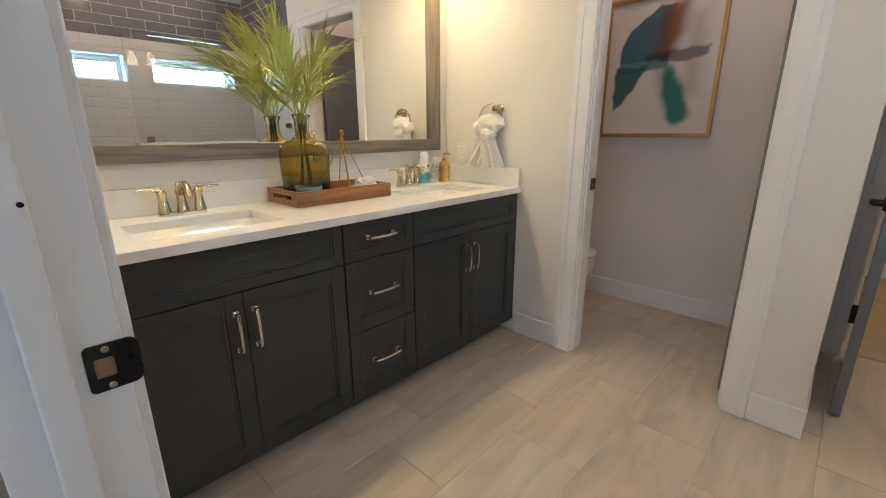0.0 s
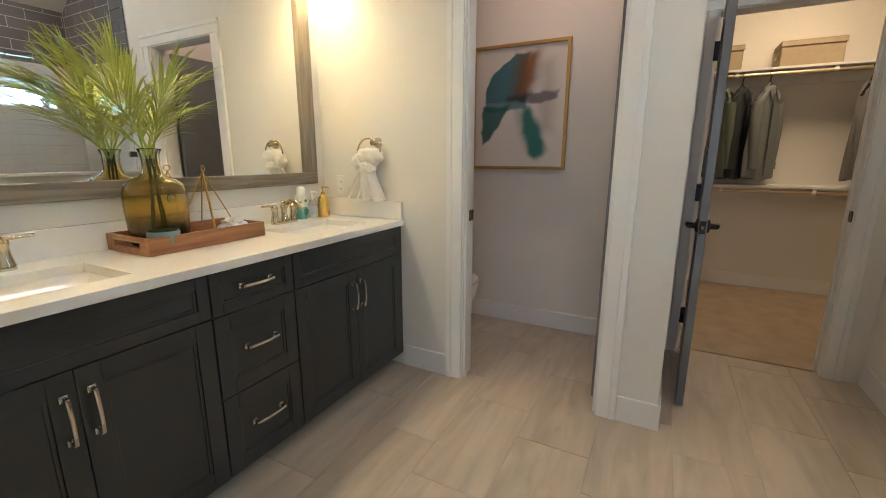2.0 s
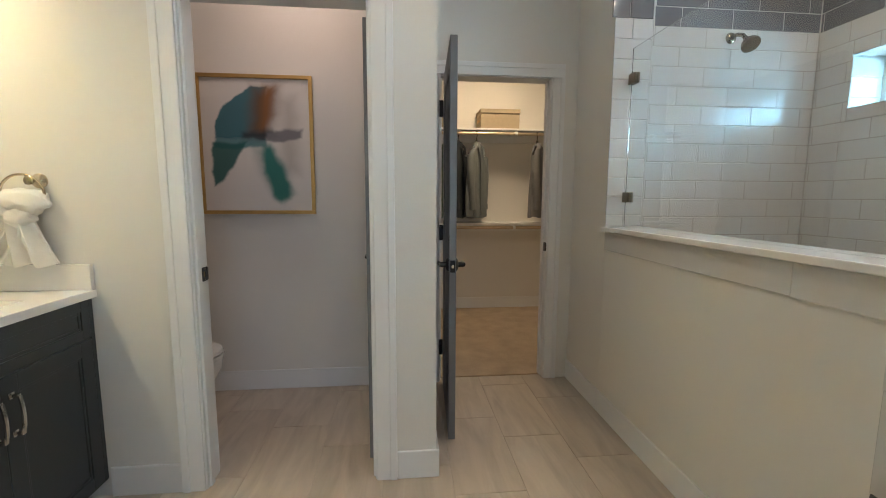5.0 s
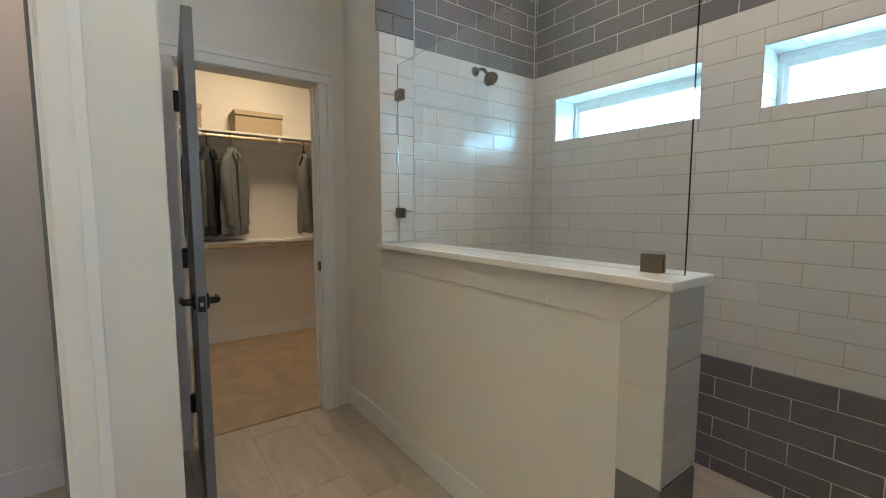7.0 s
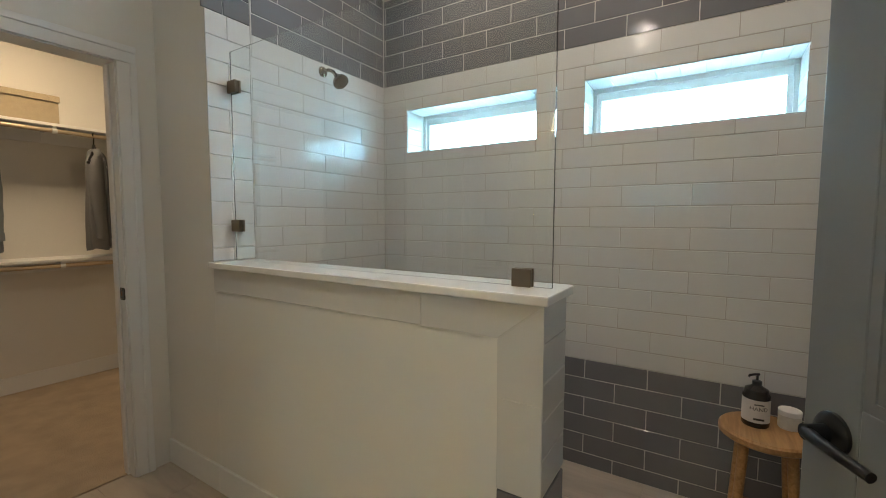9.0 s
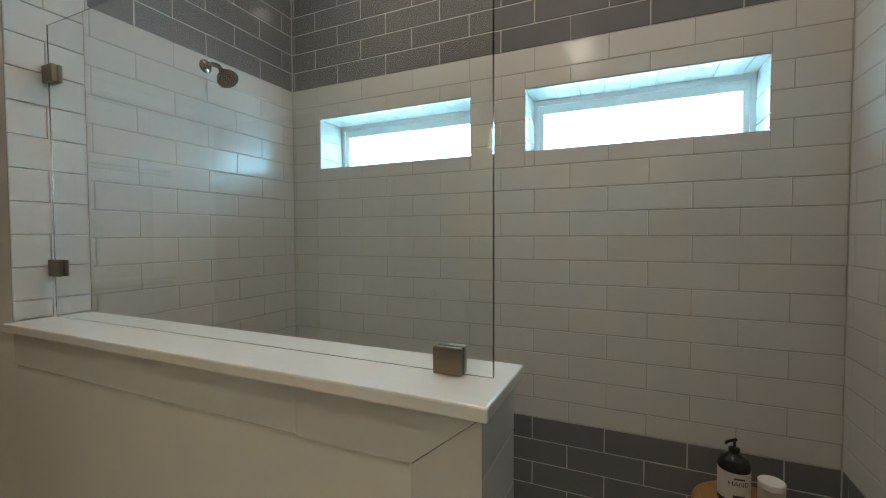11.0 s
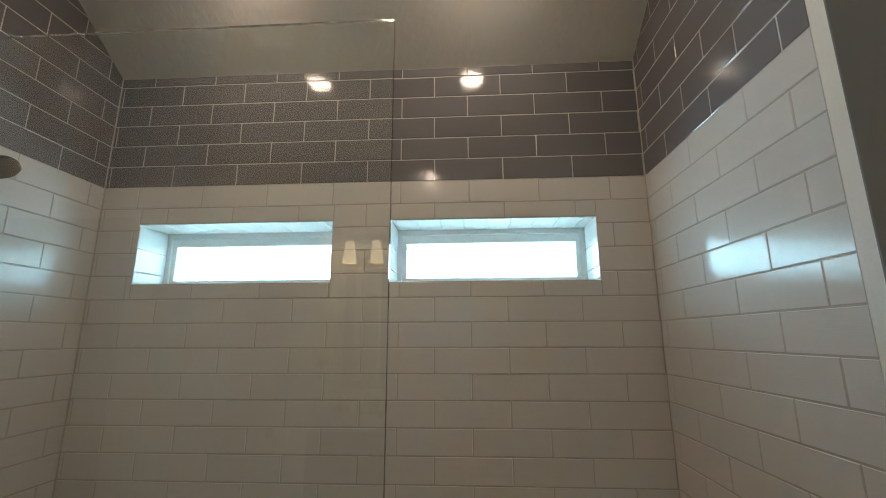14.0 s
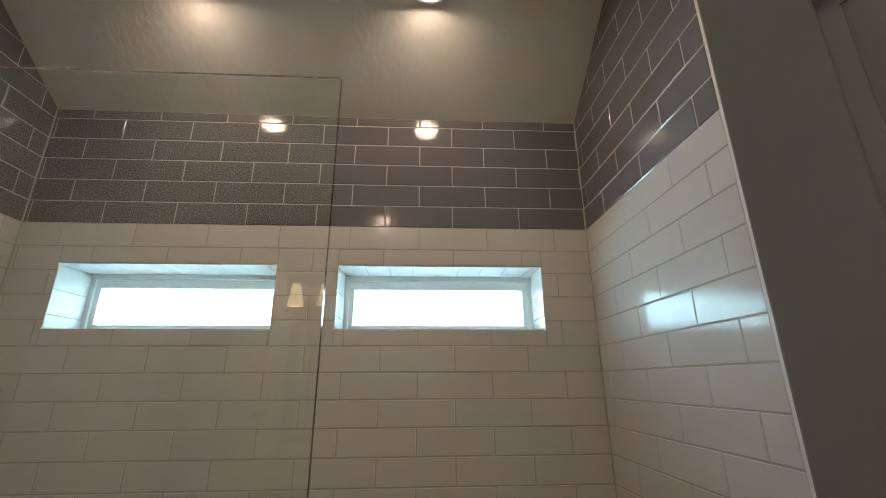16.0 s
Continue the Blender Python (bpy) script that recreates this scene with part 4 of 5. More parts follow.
PCX, PCZ, PHW, PHH = -3.263, 1.556, 0.337, 0.414
pic = thing("painting", "abstract teal and rust painting in a thin gold frame", "painting", place=(PCX, Y_BACK - 0.001, PCZ))
part("board", boxes((-PHW + 0.012, PHW - 0.012, -0.012, -0.002, -PHH + 0.012, PHH - 0.012)), painted_board(), pic, "white paper with teal, green and rust washes")
for a, b, c, d in ((-PHW, PHW, -PHH, -PHH + 0.021), (-PHW, PHW, PHH - 0.021, PHH), (-PHW, -PHW + 0.021, -PHH + 0.021, PHH - 0.021), (PHW - 0.021, PHW, -PHH + 0.021, PHH - 0.021)):
    part("frame_bar", box(bmesh.new(), a, b, -0.028, 0.0, c, d, bevel=0.0015), GOLD, pic)

# ---- toilet ----
wc = thing("toilet", "white porcelain toilet with a closed lid", "toilet", place=(-3.355, -0.03, 0))


def ell(cx, a, b, z, n=36, flat=0.0):
    return [(cx + (a if math.cos(t) > 0 else a * (1 - flat)) * math.cos(t), b * math.sin(t), z) for t in [2 * math.pi * k / n for k in range(n)]]


part("pedestal", loft([ell(-0.30, 0.20, 0.11, 0.0), ell(-0.30, 0.19, 0.105, 0.12), ell(-0.27, 0.20, 0.12, 0.22), ell(-0.235, 0.225, 0.165, 0.33), ell(-0.23, 0.226, 0.178, 0.385)]), PORCELAIN, wc, "", True)
part("seat", loft([ell(-0.23, 0.228, 0.180, 0.388), ell(-0.23, 0.230, 0.182, 0.396), ell(-0.23, 0.228, 0.18, 0.405)]), PORCELAIN, wc, "", True)
part("lid", loft([ell(-0.23, 0.224, 0.176, 0.409), ell(-0.23, 0.228, 0.180, 0.415), ell(-0.23, 0.222, 0.174, 0.427), ell(-0.23, 0.19, 0.14, 0.432)]), PORCELAIN, wc, "", True)
part("tank", loft([rloop(0.09, 0.20, 0.03, 0.40, cx=-0.56), rloop(0.10, 0.215, 0.03, 0.74, cx=-0.56)]), PORCELAIN, wc, "", True)
part("tank_lid", loft([rloop(0.108, 0.223, 0.03, 0.742, cx=-0.56), rloop(0.108, 0.223, 0.03, 0.765, cx=-0.56), rloop(0.10, 0.215, 0.03, 0.775, cx=-0.56)]), PORCELAIN, wc, "", True)
part("tank_foot", boxes((-0.60, -0.42, -0.10, 0.10, 0.30, 0.40)), PORCELAIN, wc)

# ---- closet ----
CB = 2.32
ROD = mat("rod_metal", (0.62, 0.50, 0.36), 0.35, 0.8, var=0.05)
for zs in (1.955, 0.990):
    sh = thing("closet_shelf", "white closet shelf with a hanging rod below it", "shelf", group="closet shelves")
    part("board", box(bmesh.new(), -2.895, -0.005, CB - 0.31, CB - 0.002, zs - 0.020, zs, bevel=0.002), TRIM, sh)
    part("cleat", boxes((-2.895, -0.005, CB - 0.02, CB - 0.002, zs - 0.11, zs - 0.0205)), TRIM, sh)
    part("rod", tube([(-2.89, CB - 0.285, zs - 0.050), (-0.01, CB - 0.285, zs - 0.050)], 0.0155, 16), ROD, sh, "metal hanging rod", True)
    for bx in (-2.6, -1.86, -1.21, -0.45):
        bk = part("bracket", boxes((bx - 0.011, bx + 0.011, CB - 0.025, CB - 0.003, zs - 0.10, zs - 0.021), (bx - 0.011, bx + 0.011, CB - 0.30, CB - 0.025, zs - 0.034, zs - 0.021)), TRIM, sh)
        part("rod_cup", tube([(bx - 0.014, CB - 0.285, zs - 0.050), (bx + 0.014, CB - 0.285, zs - 0.050)], 0.022, 14), TRIM, bk, "", True)
LINEN = mat("beige_linen", (0.40, 0.33, 0.22), 0.9, var=0.12, scale=30, bump=0.4, bump_scale=400)
for bx0, bx1, h in ((-1.585, -1.17, 0.195), (-2.24, -1.83, 0.20)):
    bxo = thing("storage_box", "beige fabric storage box with a lid on the closet shelf", "storage box", group="storage boxes")
    part("body", box(bmesh.new(), bx0 + 0.006, bx1 - 0.006, CB - 0.285, CB - 0.02, 1.9555, 1.955 + h - 0.045, bevel=0.006), LINEN, bxo)
    part("lid", box(bmesh.new(), bx0, bx1, CB - 0.295, CB - 0.012, 1.955 + h - 0.044, 1.955 + h, bevel=0.005), LINEN, bxo)
    hd = part("handle", box(bmesh.new(), bx0 - 0.006, bx0 + 0.007, CB - 0.20, CB - 0.10, 2.03, 2.05, bevel=0.003), GOLD, bxo, "brass-coloured handle tab")


def shirt(x, color, name, label, w=0.17, turn=0.0, length=0.81):
    """A long-sleeved shirt hung on its hanger, seen from the side of the rod."""
    cloth = mat(name + "_cloth", color, 0.9, var=0.18, scale=10, bump=0.35, bump_scale=200)
    zr = 1.860
    ob = thing(name, label, "shirt", place=pose(x, CB - 0.285, zr, 0, 0, turn))
    hg = thing("hanger", "black hanger on the closet rod", "hanger", place=pose(x, CB - 0.285, zr + 0.045, 0, 0, turn), group="hangers")
    part("hook", tube([(0, 0.016 * math.cos(a), 0.0015 + 0.0185 * math.sin(a)) for a in [radians(200 - 20 * k) for k in range(12)]] + [(0, 0, -0.04), (0, 0, -0.080)], 0.0046, 8), BLACK, hg, "", True)
    part("arms", tube([(-0.008, -0.14, -0.215), (0, -0.07, -0.150), (0, 0, -0.072), (0, 0.07, -0.150), (-0.008, 0.14, -0.215)], 0.011, 8), BLACK, hg, "", True)
    rows = []
    n = 40
    for z, hx, hy in ((-0.088, 0.030, 0.050), (-0.110, 0.040, 0.080), (-0.145, 0.046, 0.125), (-0.185, 0.050, w - 0.015), (-0.23, 0.052, w), (-0.32, 0.054, w - 0.008), (-0.45, 0.056, w - 0.004), (-0.60, 0.060, w + 0.005), (-length + 0.03, 0.062, w + 0.01), (-length, 0.060, w + 0.012)):
        lp = []
        for k in range(n):
            a = 2 * math.pi * k / n
            f = 1 + 0.16 * math.sin(5 * a + z * 4) * min(1, -z * 1.8) + 0.10 * noise.noise(Vector((math.cos(a) * 2, math.sin(a) * 2, z * 5 + x * 7)))
            lp.append((hx * math.cos(a) * f, hy * math.sin(a) * f, z - 0.012 * math.cos(2 * a) * (z < -length + 0.01)))
        rows.append(lp)
    part("body", loft(rows), cloth, ob, "", True)
    for s in (-1, 1):
        slv = []
        for u in [k / 8 for k in range(9)]:
            c = Vector((0.014 + 0.02 * u, s * (w - 0.030 + 0.030 * math.sin(u * 2.2) - 0.03 * u), -0.185 - 0.50 * u))
            r = 0.052 - 0.014 * u
            slv.append([(c.x + r * math.cos(t) * 0.8 + 0.006 * noise.noise(Vector((u * 6, t, x))), c.y + r * math.sin(t) * (1 + 0.15 * math.sin(6 * u)), c.z) for t in [2 * math.pi * k / 18 for k in range(18)]])
        sl = part("sleeve", loft(slv), cloth, ob, "", True)
        part("cuff", loft([[(0.034 + r * math.cos(t) * 0.8, s * (w - 0.030 + 0.0243 - 0.03) + r * math.sin(t), z) for t in [2 * math.pi * k / 18 for k in range(18)]] for r, z in ((0.041, -0.675), (0.042, -0.73))]), cloth, sl, "", True)
    collar = part("collar", loft([[(hx * math.cos(t), hy * math.sin(t), z + 0.012 * math.cos(t)) for t in [2 * math.pi * k / 24 for k in range(24)]] for hx, hy, z in ((0.050, 0.075, -0.115), (0.040, 0.052, -0.065), (0.036, 0.048, -0.060), (0.046, 0.07, -0.110))], False, False), cloth, ob, "", True)
    # turned-down collar points and the buttoned front edge
    for sd in (-1, 1):
        bm = bmesh.new()
        tri = [(0.040, sd * 0.012, -0.070), (0.052, sd * 0.066, -0.098), (0.066, sd * 0.040, -0.185)]
        lo_t, hi_t = [[bm.verts.new((px + dx, py, pz)) for px, py, pz in tri] for dx in (0.0, 0.006)]
        bm.faces.new(hi_t)
        bm.faces.new(lo_t[::-1])
        for k in range(3):
            bm.faces.new((lo_t[k], lo_t[(k + 1) % 3], hi_t[(k + 1) % 3], hi_t[k]))
        bmesh.ops.recalc_face_normals(bm, faces=bm.faces[:])
        part("collar_point", bm, cloth, collar)
    front = [(0.064 + 0.006 * u, -0.012, -0.14 - (length - 0.16) * u) for u in [k / 6 for k in range(7)]]
    part("placket", tube(front, 0.016, 8, flat=0.35), cloth, ob, "", True)
    return ob


shirt(-1.94, (0.10, 0.13, 0.10), "green_shirt", "muted green shirt hanging in the closet", turn=14)
shirt(-1.81, (0.022, 0.028, 0.034), "dark_shirt", "dark navy shirt hanging in the closet", w=0.15, turn=-30)
shirt(-1.62, (0.17, 0.19, 0.19), "grey_shirt", "grey checked shirt hanging in the closet", w=0.150, turn=-42)
shirt(-0.985, (0.17, 0.175, 0.185), "grey_shirt", "light grey shirt hanging in the closet", w=0.15, turn=-30)
shirt(-0.80, (0.30, 0.30, 0.30), "pale_shirt", "pale shirt hanging in the closet", turn=20)

# ---- shower fittings ----
half_wall = structure("wall_half", "white painted half wall with a tiled border", boxes((X_SCR, -1.064, -1.581, -0.047, Z_PAN, 1.06)), PAINT)
thing("wall_cap", "white quartz slab capping the half wall", "ledge", box(bmesh.new(), -1.28, -1.044, -1.605, -0.052, 1.0605, 1.087, bevel=0.004), QUARTZ, kind="structure")
panel = thing("shower_screen", "clear frameless glass panel standing on the half wall", "glass panel")
gp = part("glass_pane", boxes((-1.155, -1.145, -1.574, -0.066, 1.0885, 2.037)), CLEAR, panel)
gp.visible_shadow = False
for y0, y1, z0, z1 in ((-0.118, -0.056, 1.850, 1.905), (-0.118, -0.056, 1.222, 1.277), (-1.516, -1.458, 1.0875, 1.140)):
    cl = part("glass_clamp", boxes((-1.156, -1.144, y0 + 0.004, y1 - 0.004, z0 + 0.003, z1 - 0.003)), BRONZE_NICKEL, panel, "square satin bronze clamp")
    part("outer_plate", box(bmesh.new(), -1.168, -1.1555, y0, y1, z0, z1, bevel=0.002), BRONZE_NICKEL, cl)
    part("inner_plate", box(bmesh.new(), -1.1445, -1.132, y0, y1, z0, z1, bevel=0.002), BRONZE_NICKEL, cl)
sh = thing("wall_shower", "brushed nickel shower head on the tiled wall", "shower head", place=(-0.545, 0.0, 2.135))
HEAD = mat("dark_nickel", (0.34, 0.29, 0.23), 0.16, 1.0, var=0.05, scale=30)
part("flange", lathe([(0.030, 0), (0.030, 0.004), (0.020, 0.012), (0.0, 0.014)], 24, rot=Matrix.Rotation(radians(90), 4, "X")), HEAD, sh, "", True)
part("shower_arm", tube([(0, 0, 0), (0, -0.05, 0.002), (0, -0.085, -0.012), (0, -0.11, -0.04)], 0.0105, 12), HEAD, sh, "", True)
hd = part("head", lathe([(0.012, 0.0), (0.016, 0.012), (0.022, 0.022), (0.040, 0.042), (0.046, 0.056), (0.046, 0.064), (0.040, 0.066), (0.0, 0.064)], 28, (0, -0.108, -0.036), Matrix.Rotation(radians(90 + 50), 4, "X")), HEAD, sh, "", True)

# windows
for y0, y1 in (W1, W2):
    w = thing("window_1" if y0 > -1.2 else "window_2", "narrow white vinyl transom window, bright with daylight", "window", kind="structure")
    for xa, xb, f, ft, nm in ((0.194, 0.262, 0.022, 0.026, "window_frame"), (0.206, 0.240, 0.045, 0.066, "sash")):
        part(nm, boxes((xa, xb, y0, y1, WZ[0], WZ[0] + f), (xa, xb, y0, y1, WZ[1] - ft, WZ[1]), (xa, xb, y0, y0 + f, WZ[0] + f, WZ[1] - ft), (xa, xb, y1 - f, y1, WZ[0] + f, WZ[1] - ft), bevel=0.0025), VINYL, w)
    pn = part("pane", boxes((0.221, 0.226, y0 + 0.04, y1 - 0.04, WZ[0] + 0.04, WZ[1] - 0.06)), WINDOW_GLASS, w)
    pn.visible_shadow = False

# stool with bottles
STX, STY, STZ = -0.235, -2.16, 0.450
OAK = wood("honey_wood", (0.30, 0.15, 0.05), (0.48, 0.27, 0.11), 0.4, "X", 5)
st = thing("stool", "honey-coloured round wooden stool in the shower", "stool", place=(STX, STY, Z_PAN))
H0 = STZ - Z_PAN
part("seat", lathe([(0.0, H0 - 0.035), (0.150, H0 - 0.035), (0.160, H0 - 0.028), (0.160, H0 - 0.008), (0.152, H0), (0.0, H0)], 40), OAK, st, "", True)
for k in range(4):
    a = radians(45 + 90 * k)
    part("leg", tube([(0.105 * math.cos(a), 0.105 * math.sin(a), H0 - 0.036), (0.145 * math.cos(a), 0.145 * math.sin(a), 0.0)], 0.019, 12, 0.8), OAK, st, "", True)
for k in range(4):
    a, b2 = radians(45 + 90 * k), radians(135 + 90 * k)
    part("stretcher", tube([(0.128 * math.cos(a), 0.128 * math.sin(a), 0.16), (0.128 * math.cos(b2), 0.128 * math.sin(b2), 0.16)], 0.009, 8), OAK, st, "", True)
bo = thing("hand_wash_bottle", "dark pump bottle with a white printed label on the stool", "soap bottle", place=pose(STX + 0.025, STY + 0.035, STZ, 0, 0, 8))
part("bottle", lathe([(0.0, 0.0), (0.044, 0.0), (0.047, 0.005), (0.047, 0.125), (0.040, 0.148), (0.020, 0.160), (0.016, 0.165)], 32), mat("dark_plastic", (0.02, 0.017, 0.015), 0.15), bo, "", True)
part("label", lathe([(0.0474, 0.022), (0.0476, 0.023), (0.0476, 0.112), (0.0474, 0.113)], 32), mat("paper_label", (0.62, 0.60, 0.57), 0.6), bo, "white paper label")
pump_top(bo, BLACK, 0.164, 0.017, 0.036, radians(125))


def curved_text(txt, size, z, r, parent, material):
    """Letters of the built-in font bent round an upright cylinder of radius r, facing -x."""
    cu = bpy.data.curves.new("lettering", "FONT")
    cu.body, cu.size, cu.align_x, cu.extrude = txt, size, "CENTER", 0.0002
    tmp = bpy.data.objects.new("lettering", cu)
    me = bpy.data.meshes.new_from_object(tmp)
    bpy.data.objects.remove(tmp)
    for v in me.vertices:
        a = math.pi + v.co.x / r
        rr = r + v.co.z
        v.co = Vector((rr * math.cos(a), rr * math.sin(a), z + v.co.y))
    me.materials.append(material)
    ob = new("lettering", me)
    ob.parent = parent
    return ob


INK = mat("label_ink", (0.03, 0.03, 0.03), 0.6)
curved_text("HAND", 0.022, 0.072, 0.0479, bo, INK)
part("print_bar", boxes((-0.0484, -0.0478, -0.016, 0.016, 0.094, 0.099)), INK, bo)
part("print_bar", boxes((-0.0484, -0.0478, -0.018, 0.018, 0.034, 0.042)), INK, bo)
jr = thing("jar", "white lidded jar on the stool", "jar", place=(STX + 0.06, STY - 0.078, STZ))
part("body", lathe([(0.0, 0.0), (0.036, 0.0), (0.038, 0.004), (0.038, 0.052), (0.036, 0.054)], 28), mat("jar_label", (0.60, 0.57, 0.52), 0.4, var=0.2, scale=40), jr, "", True)
part("lid", lathe([(0.039, 0.0545), (0.039, 0.072), (0.036, 0.075), (0.0, 0.075)], 28), PORCELAIN, jr, "white screw lid", True)


# ---- tiles ----
TILES = {}


def tile_mesh(w, h, material, t=0.0075, b=0.0022):
    key = (round(w, 4), round(h, 4), material.name)
    if key not in TILES:
        bm = bmesh.new()
        rows = [rl for rl in (((0, w, 0, h), 0.0), ((0, w, 0, h), t - b * 0.8), ((b, w - b, b, h - b), t))]
        rings = [[bm.verts.new(p) for p in ((x0, y0, z), (x1, y0, z), (x1, y1, z), (x0, y1, z))] for (x0, x1, y0, y1), z in rows]
        for a, c in zip(rings, rings[1:]):
            for k in range(4):
                bm.faces.new((a[k], a[(k + 1) % 4], c[(k + 1) % 4], c[k]))
        bm.faces.new(rings[-1])
        TILES[key] = mesh_of(bm, "tile", material)
    return TILES[key]


trnd = random.Random(11)


def tile_field(parent, origin, ux, vx, u0, u1, v0, v1, row, col, material, phase=0.0, holes=(), gap=0.003, down=True, shift=0.5, name="tile", wob=0.0006, start=0, tip=0.004):
    """Tiles in running bond over a face: origin and two unit directions; holes in (u, v). Rows are laid from the top down or upwards."""
    ux, vx = Vector(ux), Vector(vx)
    nz = ux.cross(vx)
    if material is GREY_TILE:
        gap = 0.0045
    gap_u = 0.0018 if material is WHITE_TILE else gap
    k = start
    v = v1 if down else v0
    while (v > v0 + 0.012) if down else (v < v1 - 0.012):
        a, b = (max(v0, v - row), v) if down else (v, min(v1, v + row))
        off = phase + (k % 2) * shift * col if shift != 0.33 else phase + (k % 3) * col / 3
        n0 = math.floor((u0 - off) / col)
        n = n0
        while off + n * col < u1:
            c, d = max(u0, off + n * col), min(u1, off + (n + 1) * col)
            n += 1
            if d - c < 0.012:
                continue
            cells = [(c, d, a, b)]
            hs = [h for h in holes if h[0] < d and h[1] > c and h[2] < b and h[3] > a]
            if hs:
                cells = list(wall_cells(c, d, a, b, [(max(h[0], c), min(h[1], d), max(h[2], a), min(h[3], b)) for h in hs]))
            for c2, d2, a2, b2 in cells:
                if d2 - c2 < 0.010 or b2 - a2 < 0.010:
                    continue
                ob = new(name, tile_mesh(d2 - c2 - gap_u, b2 - a2 - gap, material))
                p = Vector(origin) + ux * (c2 + gap_u / 2) + vx * (a2 + gap / 2) - nz * (0.0075 + trnd.uniform(0, wob))
                rot = Matrix((ux, vx, nz)).transposed().to_4x4()
                tilt = Matrix.Rotation(trnd.uniform(-tip, tip), 4, "X") @ Matrix.Rotation(trnd.uniform(-tip, tip) * 0.4, 4, "Y")
                ob.matrix_basis = Matrix.Translation(p) @ rot @ tilt
                ob.parent = parent
        v = v - row if down else v + row
        k += 1


# grey-brown grout behind the white tiles, its colour darkened for the tile edges' shadow
BED = mat("shaded_beige_grout", (0.42, 0.39, 0.345), 0.9, var=0.1, scale=30)
part("grout_bed", boxes(*[(0.0016, 0.0022, p, q, r, s) for p, q, r, s in wall_cells(Y_ENT, 0.0, Z_DADO, Z_BORDER, [(*W1, *WZ), (*W2, *WZ)])]), BED, wall_window)
part("grout_bed", boxes((-1.04, 0.0, 0.0016, 0.0022, Z_DADO, Z_BORDER)), BED, wall_head)
part("grout_bed", boxes((-0.905, 0.0, Y_ENT - 0.0022, Y_ENT - 0.0016, Z_DADO, Z_BORDER)), BED, wall_end)
# window wall, seen from -x: u runs along -y
def wy(a, b):
    return (-b, -a)


EH = [(*wy(*W1), *WZ), (*wy(*W2), *WZ)]
tile_field(wall_window, (0, 0, 0), (0, -1, 0), (0, 0, 1), 0, -Y_ENT, Z_BORDER, 2.755, ROW, COL, GREY_TILE, 0.016, down=False)
tile_field(wall_window, (0, 0, 0), (0, -1, 0), (0, 0, 1), 0, -Y_ENT, Z_DADO, Z_BORDER, ROW, COL, WHITE_TILE, 0.170, EH, down=True)
tile_field(wall_window, (0, 0, 0), (0, -1, 0), (0, 0, 1), 0, -Y_ENT, Z_PAN, Z_DADO, ROW, COL, GREY_TILE, 0.165, down=True)
# head wall, seen from -y: u runs along +x
for v0, v1, m, ph, pe, dn in ((Z_BORDER, 3.40, GREY_TILE, 0.196, 0.201, False), (Z_DADO, Z_BORDER, WHITE_TILE, 0.0424, 0.047, True), (Z_PAN, Z_DADO, GREY_TILE, 0.0424, 0.047, True)):
    tile_field(wall_head, (-1.04, 0, 0), (1, 0, 0), (0, 0, 1), 0, 1.04, v0, v1, ROW, COL, m, ph, down=dn)
    tile_field(wall_end, (0.0, Y_ENT, 0), (-1, 0, 0), (0, 0, 1), 0, 0.905, v0, v1, ROW, COL, m, pe, down=dn)
# stub beside the glass
tile_field(wall_screen, (-1.256, -0.0535, 0), (1, 0, 0), (0, 0, 1), 0, 0.215, 1.088, Z_BORDER + 0.012, ROW, COL, WHITE_TILE, 0.1)
tile_field(wall_screen, (-1.272, -0.0535, 0), (1, 0, 0), (0, 0, 1), 0, 0.231, Z_BORDER + 0.012, 3.30, ROW, COL, GREY_TILE, 0.1, down=False)
part("tile_return", boxes((-1.0405, -1.034, -0.053, -0.0005, 1.088, 3.3)), GROUT, wall_screen)
# half wall: border on the passage side, end face, inner face
HX = X_SCR - 0.0075
tile_field(half_wall, (HX, -0.052, 0), (0, -1, 0), (0, 0, 1), 0, 1.148, 0.955, 1.0595, ROW, 1.30, WHITE_TILE, 0.0, gap=0.0012, tip=0.0)
tile_field(half_wall, (HX, -1.4575, 0), (0, -1, 0), (0, 0, 1), 0, 0.131, 0.525, 0.790, 0.266, COL, WHITE_TILE, 0.0, shift=0, gap=0.0014)
for quad in (((-1.201, 0.9556), (-1.4567, 0.9556), (-1.5868, 1.0589), (-1.201, 1.0589)), ((-1.4579, 0.9543), (-1.4579, 0.7907), (-1.5882, 0.7907), (-1.5882, 1.0577))):
    bm = bmesh.new()
    ring0, ring1 = [[bm.verts.new((xx, yy, zz)) for yy, zz in quad] for xx in (X_SCR, HX)]
    bm.faces.new(ring1)
    for k in range(4):
        bm.faces.new((ring0[k], ring0[(k + 1) % 4], ring1[(k + 1) % 4], ring1[k]))
    bmesh.ops.recalc_face_normals(bm, faces=bm.faces[:])
    part("mitred_tile", bm, WHITE_TILE, half_wall)
tile_field(half_wall, (HX, -1.4575, 0), (0, -1, 0), (0, 0, 1), 0, 0.131, 0.0, 0.525, 0.2625, COL, GREY_TILE, 0.0, shift=0)
tile_field(half_wall, (-1.257, -1.5885, 0), (1, 0, 0), (0, 0, 1), 0, 0.2005, 0.525, 1.0595, ROW, COL, WHITE_TILE, 0.0, shift=0)
tile_field(half_wall, (-1.257, -1.5885, 0), (1, 0, 0), (0, 0, 1), 0, 0.2005, Z_PAN, 0.525, ROW, COL, GREY_TILE, 0.0, shift=0)
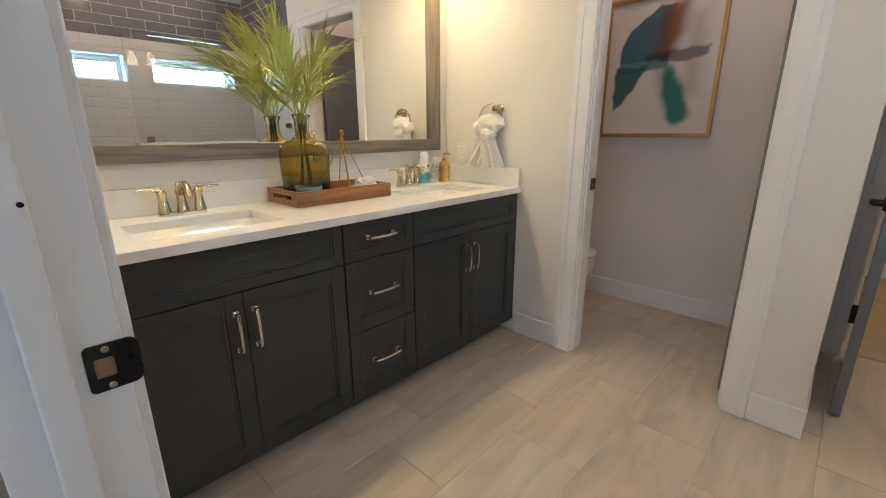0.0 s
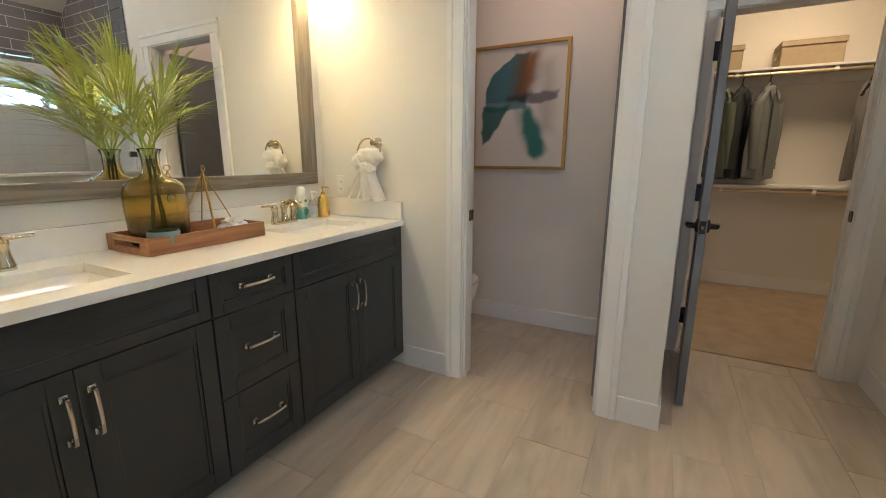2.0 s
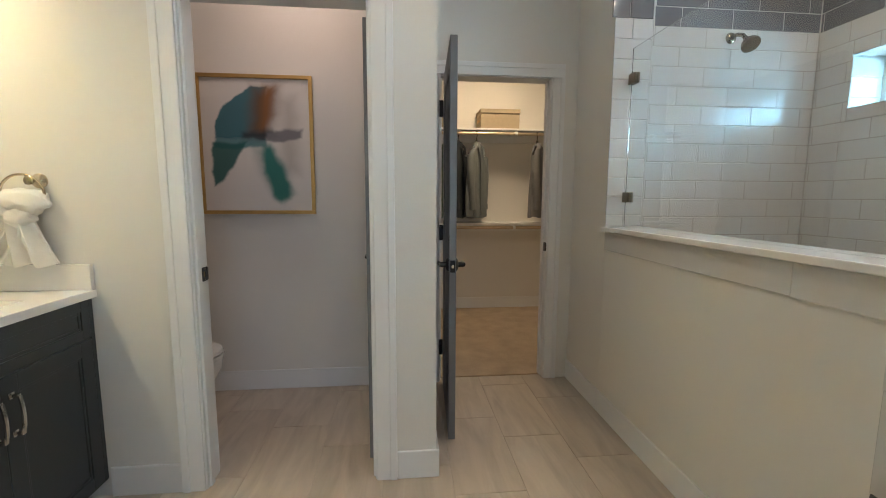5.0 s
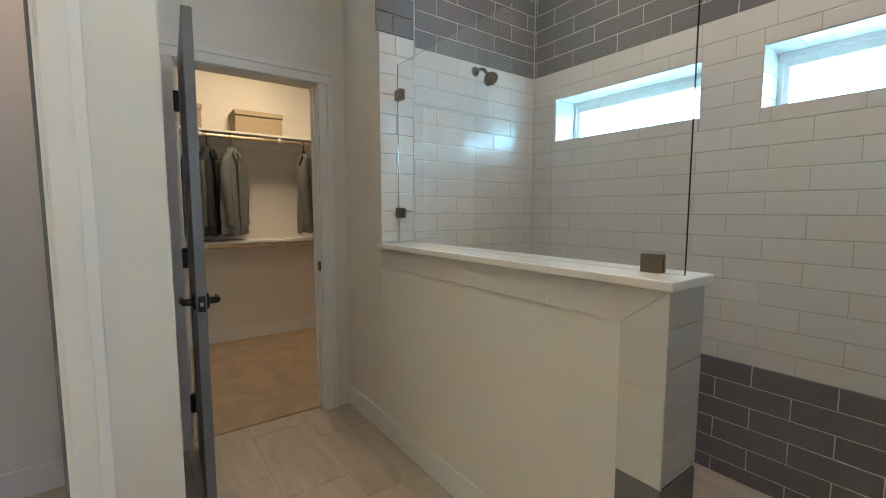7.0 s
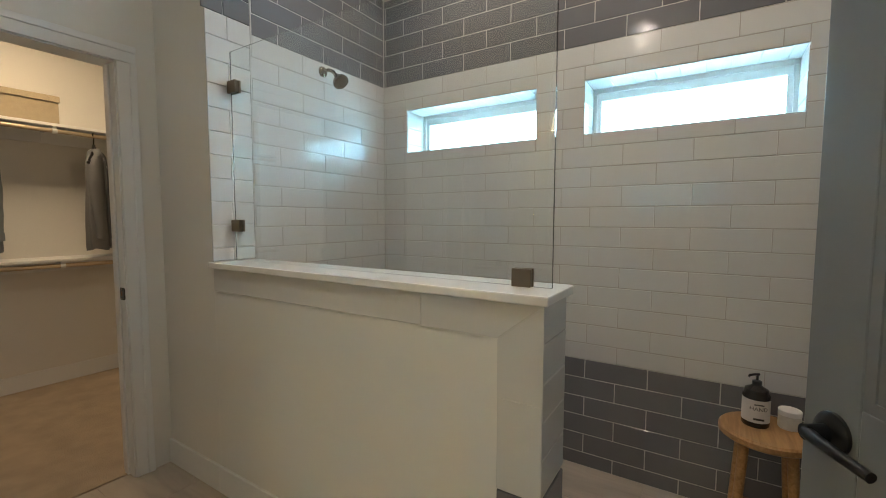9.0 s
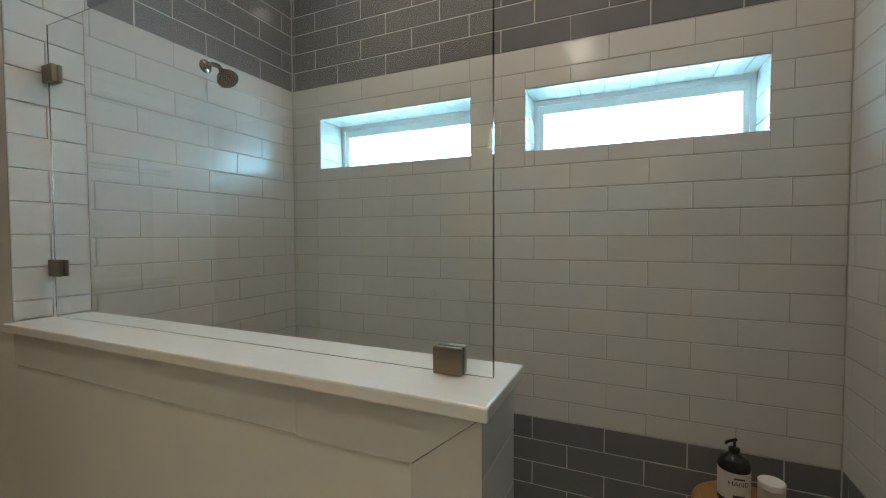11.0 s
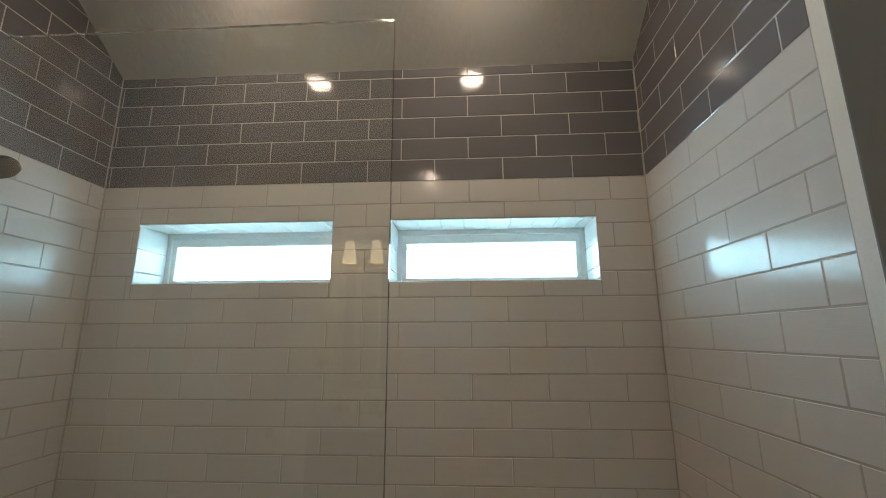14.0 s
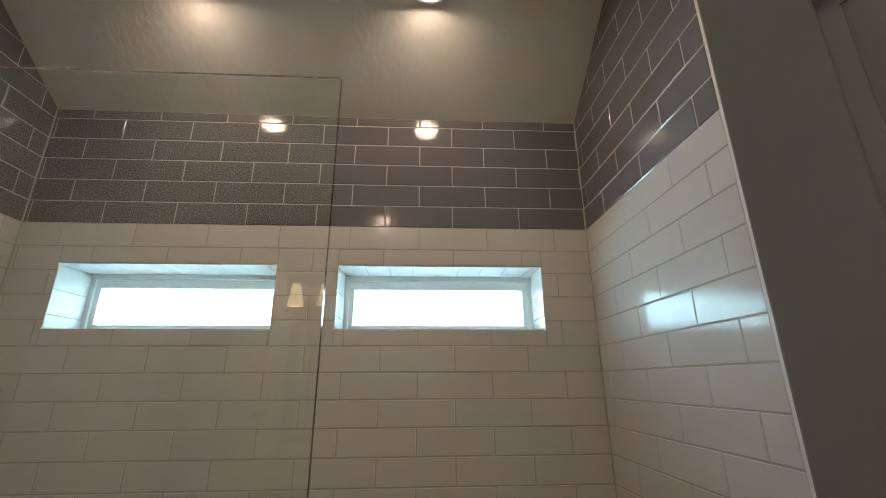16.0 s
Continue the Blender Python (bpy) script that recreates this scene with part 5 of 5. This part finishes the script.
tile_field(half_wall, (-1.0565, -1.585, 0), (0, 1, 0), (0, 0, 1), 0, 1.53, 0.525, 1.0595, ROW, COL, WHITE_TILE, 0.1)
tile_field(half_wall, (-1.0565, -1.585, 0), (0, 1, 0), (0, 0, 1), 0, 1.53, Z_PAN, 0.525, ROW, COL, GREY_TILE, 0.1)
# window reveals
for wi, (y0, y1) in enumerate((W1, W2)):
    L = y1 - y0
    tile_field(wall_window, (0.001, y0, WZ[1] - 0.004), (0, 1, 0), (1, 0, 0), 0.002, L - 0.002, 0.0, 0.191, 0.191, ROW, WHITE_TILE, 0.05, shift=0)
    tile_field(wall_window, (0.001, y1, WZ[0] + 0.004), (0, -1, 0), (1, 0, 0), 0.002, L - 0.002, 0.0, 0.191, 0.191, ROW, WHITE_TILE, 0.05, shift=0)
    tile_field(wall_window, (0.001, y1 - 0.004, WZ[0] + 0.009), (1, 0, 0), (0, 0, 1), 0, 0.191, 0, WZ[1] - WZ[0] - 0.018, ROW, COL, WHITE_TILE, 0, shift=0)
    tile_field(wall_window, (0.192, y0 + 0.004, WZ[0] + 0.009), (-1, 0, 0), (0, 0, 1), 0, 0.191, 0, WZ[1] - WZ[0] - 0.018, ROW, COL, WHITE_TILE, 0, shift=0)

# floor tiles with drawn-out clouded veining
FT = mat("floor_tile", (0.47, 0.41, 0.345), 0.30, var=0.05, scale=5, alpha_rand=0.05)
nt = FT.node_tree
b = nt.nodes["Principled BSDF"]
geo, mp, n3 = nt.nodes.new("ShaderNodeNewGeometry"), nt.nodes.new("ShaderNodeMapping"), nt.nodes.new("ShaderNodeTexNoise")
mp.inputs["Scale"].default_value = (7.0, 1.1, 1.0)
n3.inputs["Scale"].default_value, n3.inputs["Detail"].default_value, n3.inputs["Distortion"].default_value = 1.6, 6, 1.2
info = nt.nodes.new("ShaderNodeObjectInfo")
addv = nt.nodes.new("ShaderNodeVectorMath")
sc = nt.nodes.new("ShaderNodeMath")
sc.operation, sc.inputs[1].default_value = "MULTIPLY", 30
nt.links.new(info.outputs["Random"], sc.inputs[0])
nt.links.new(geo.outputs["Position"], addv.inputs[0])
nt.links.new(sc.outputs[0], addv.inputs[1])
nt.links.new(addv.outputs[0], mp.inputs[0])
nt.links.new(mp.outputs[0], n3.inputs["Vector"])
rp = nt.nodes.new("ShaderNodeValToRGB")
rp.color_ramp.elements[0].position, rp.color_ramp.elements[0].color = 0.28, (0.80, 0.78, 0.76, 1)
rp.color_ramp.elements[1].position, rp.color_ramp.elements[1].color = 0.66, (1.08, 1.07, 1.05, 1)
nt.links.new(n3.outputs[0], rp.inputs[0])
mul = nt.nodes.new("ShaderNodeMix")
mul.data_type, mul.blend_type = "RGBA", "MULTIPLY"
mul.inputs[0].default_value = 1.0
nt.links.new(b.inputs["Base Color"].links[0].from_socket, mul.inputs[6])
nt.links.new(rp.outputs[0], mul.inputs[7])
nt.links.new(mul.outputs[2], b.inputs["Base Color"])
# u along y, v along -x
for v0, v1, st0 in ((1.255, 4.168, 0), (1.065, 1.2545, 2)):
    tile_field(floor_slab, (0, 0, 0.0), (0, 1, 0), (-1, 0, 0), Y_ENT - 0.118, Y_BACK + 0.058, v0, v1, 0.307, 0.612, FT, 0.13, gap=0.0016, down=False, shift=0.33, wob=0.0003, tip=0.0008, name="floor_tile", start=st0)
tile_field(shower_floor, (0, 0, Z_PAN + 0.006), (0, 1, 0), (-1, 0, 0), Y_ENT + 0.002, -0.002, 0.004, 1.055, 0.307, 0.612, FT, 0.13, gap=0.003, down=False, shift=0.33, wob=0.0003, tip=0.0008, name="floor_tile")
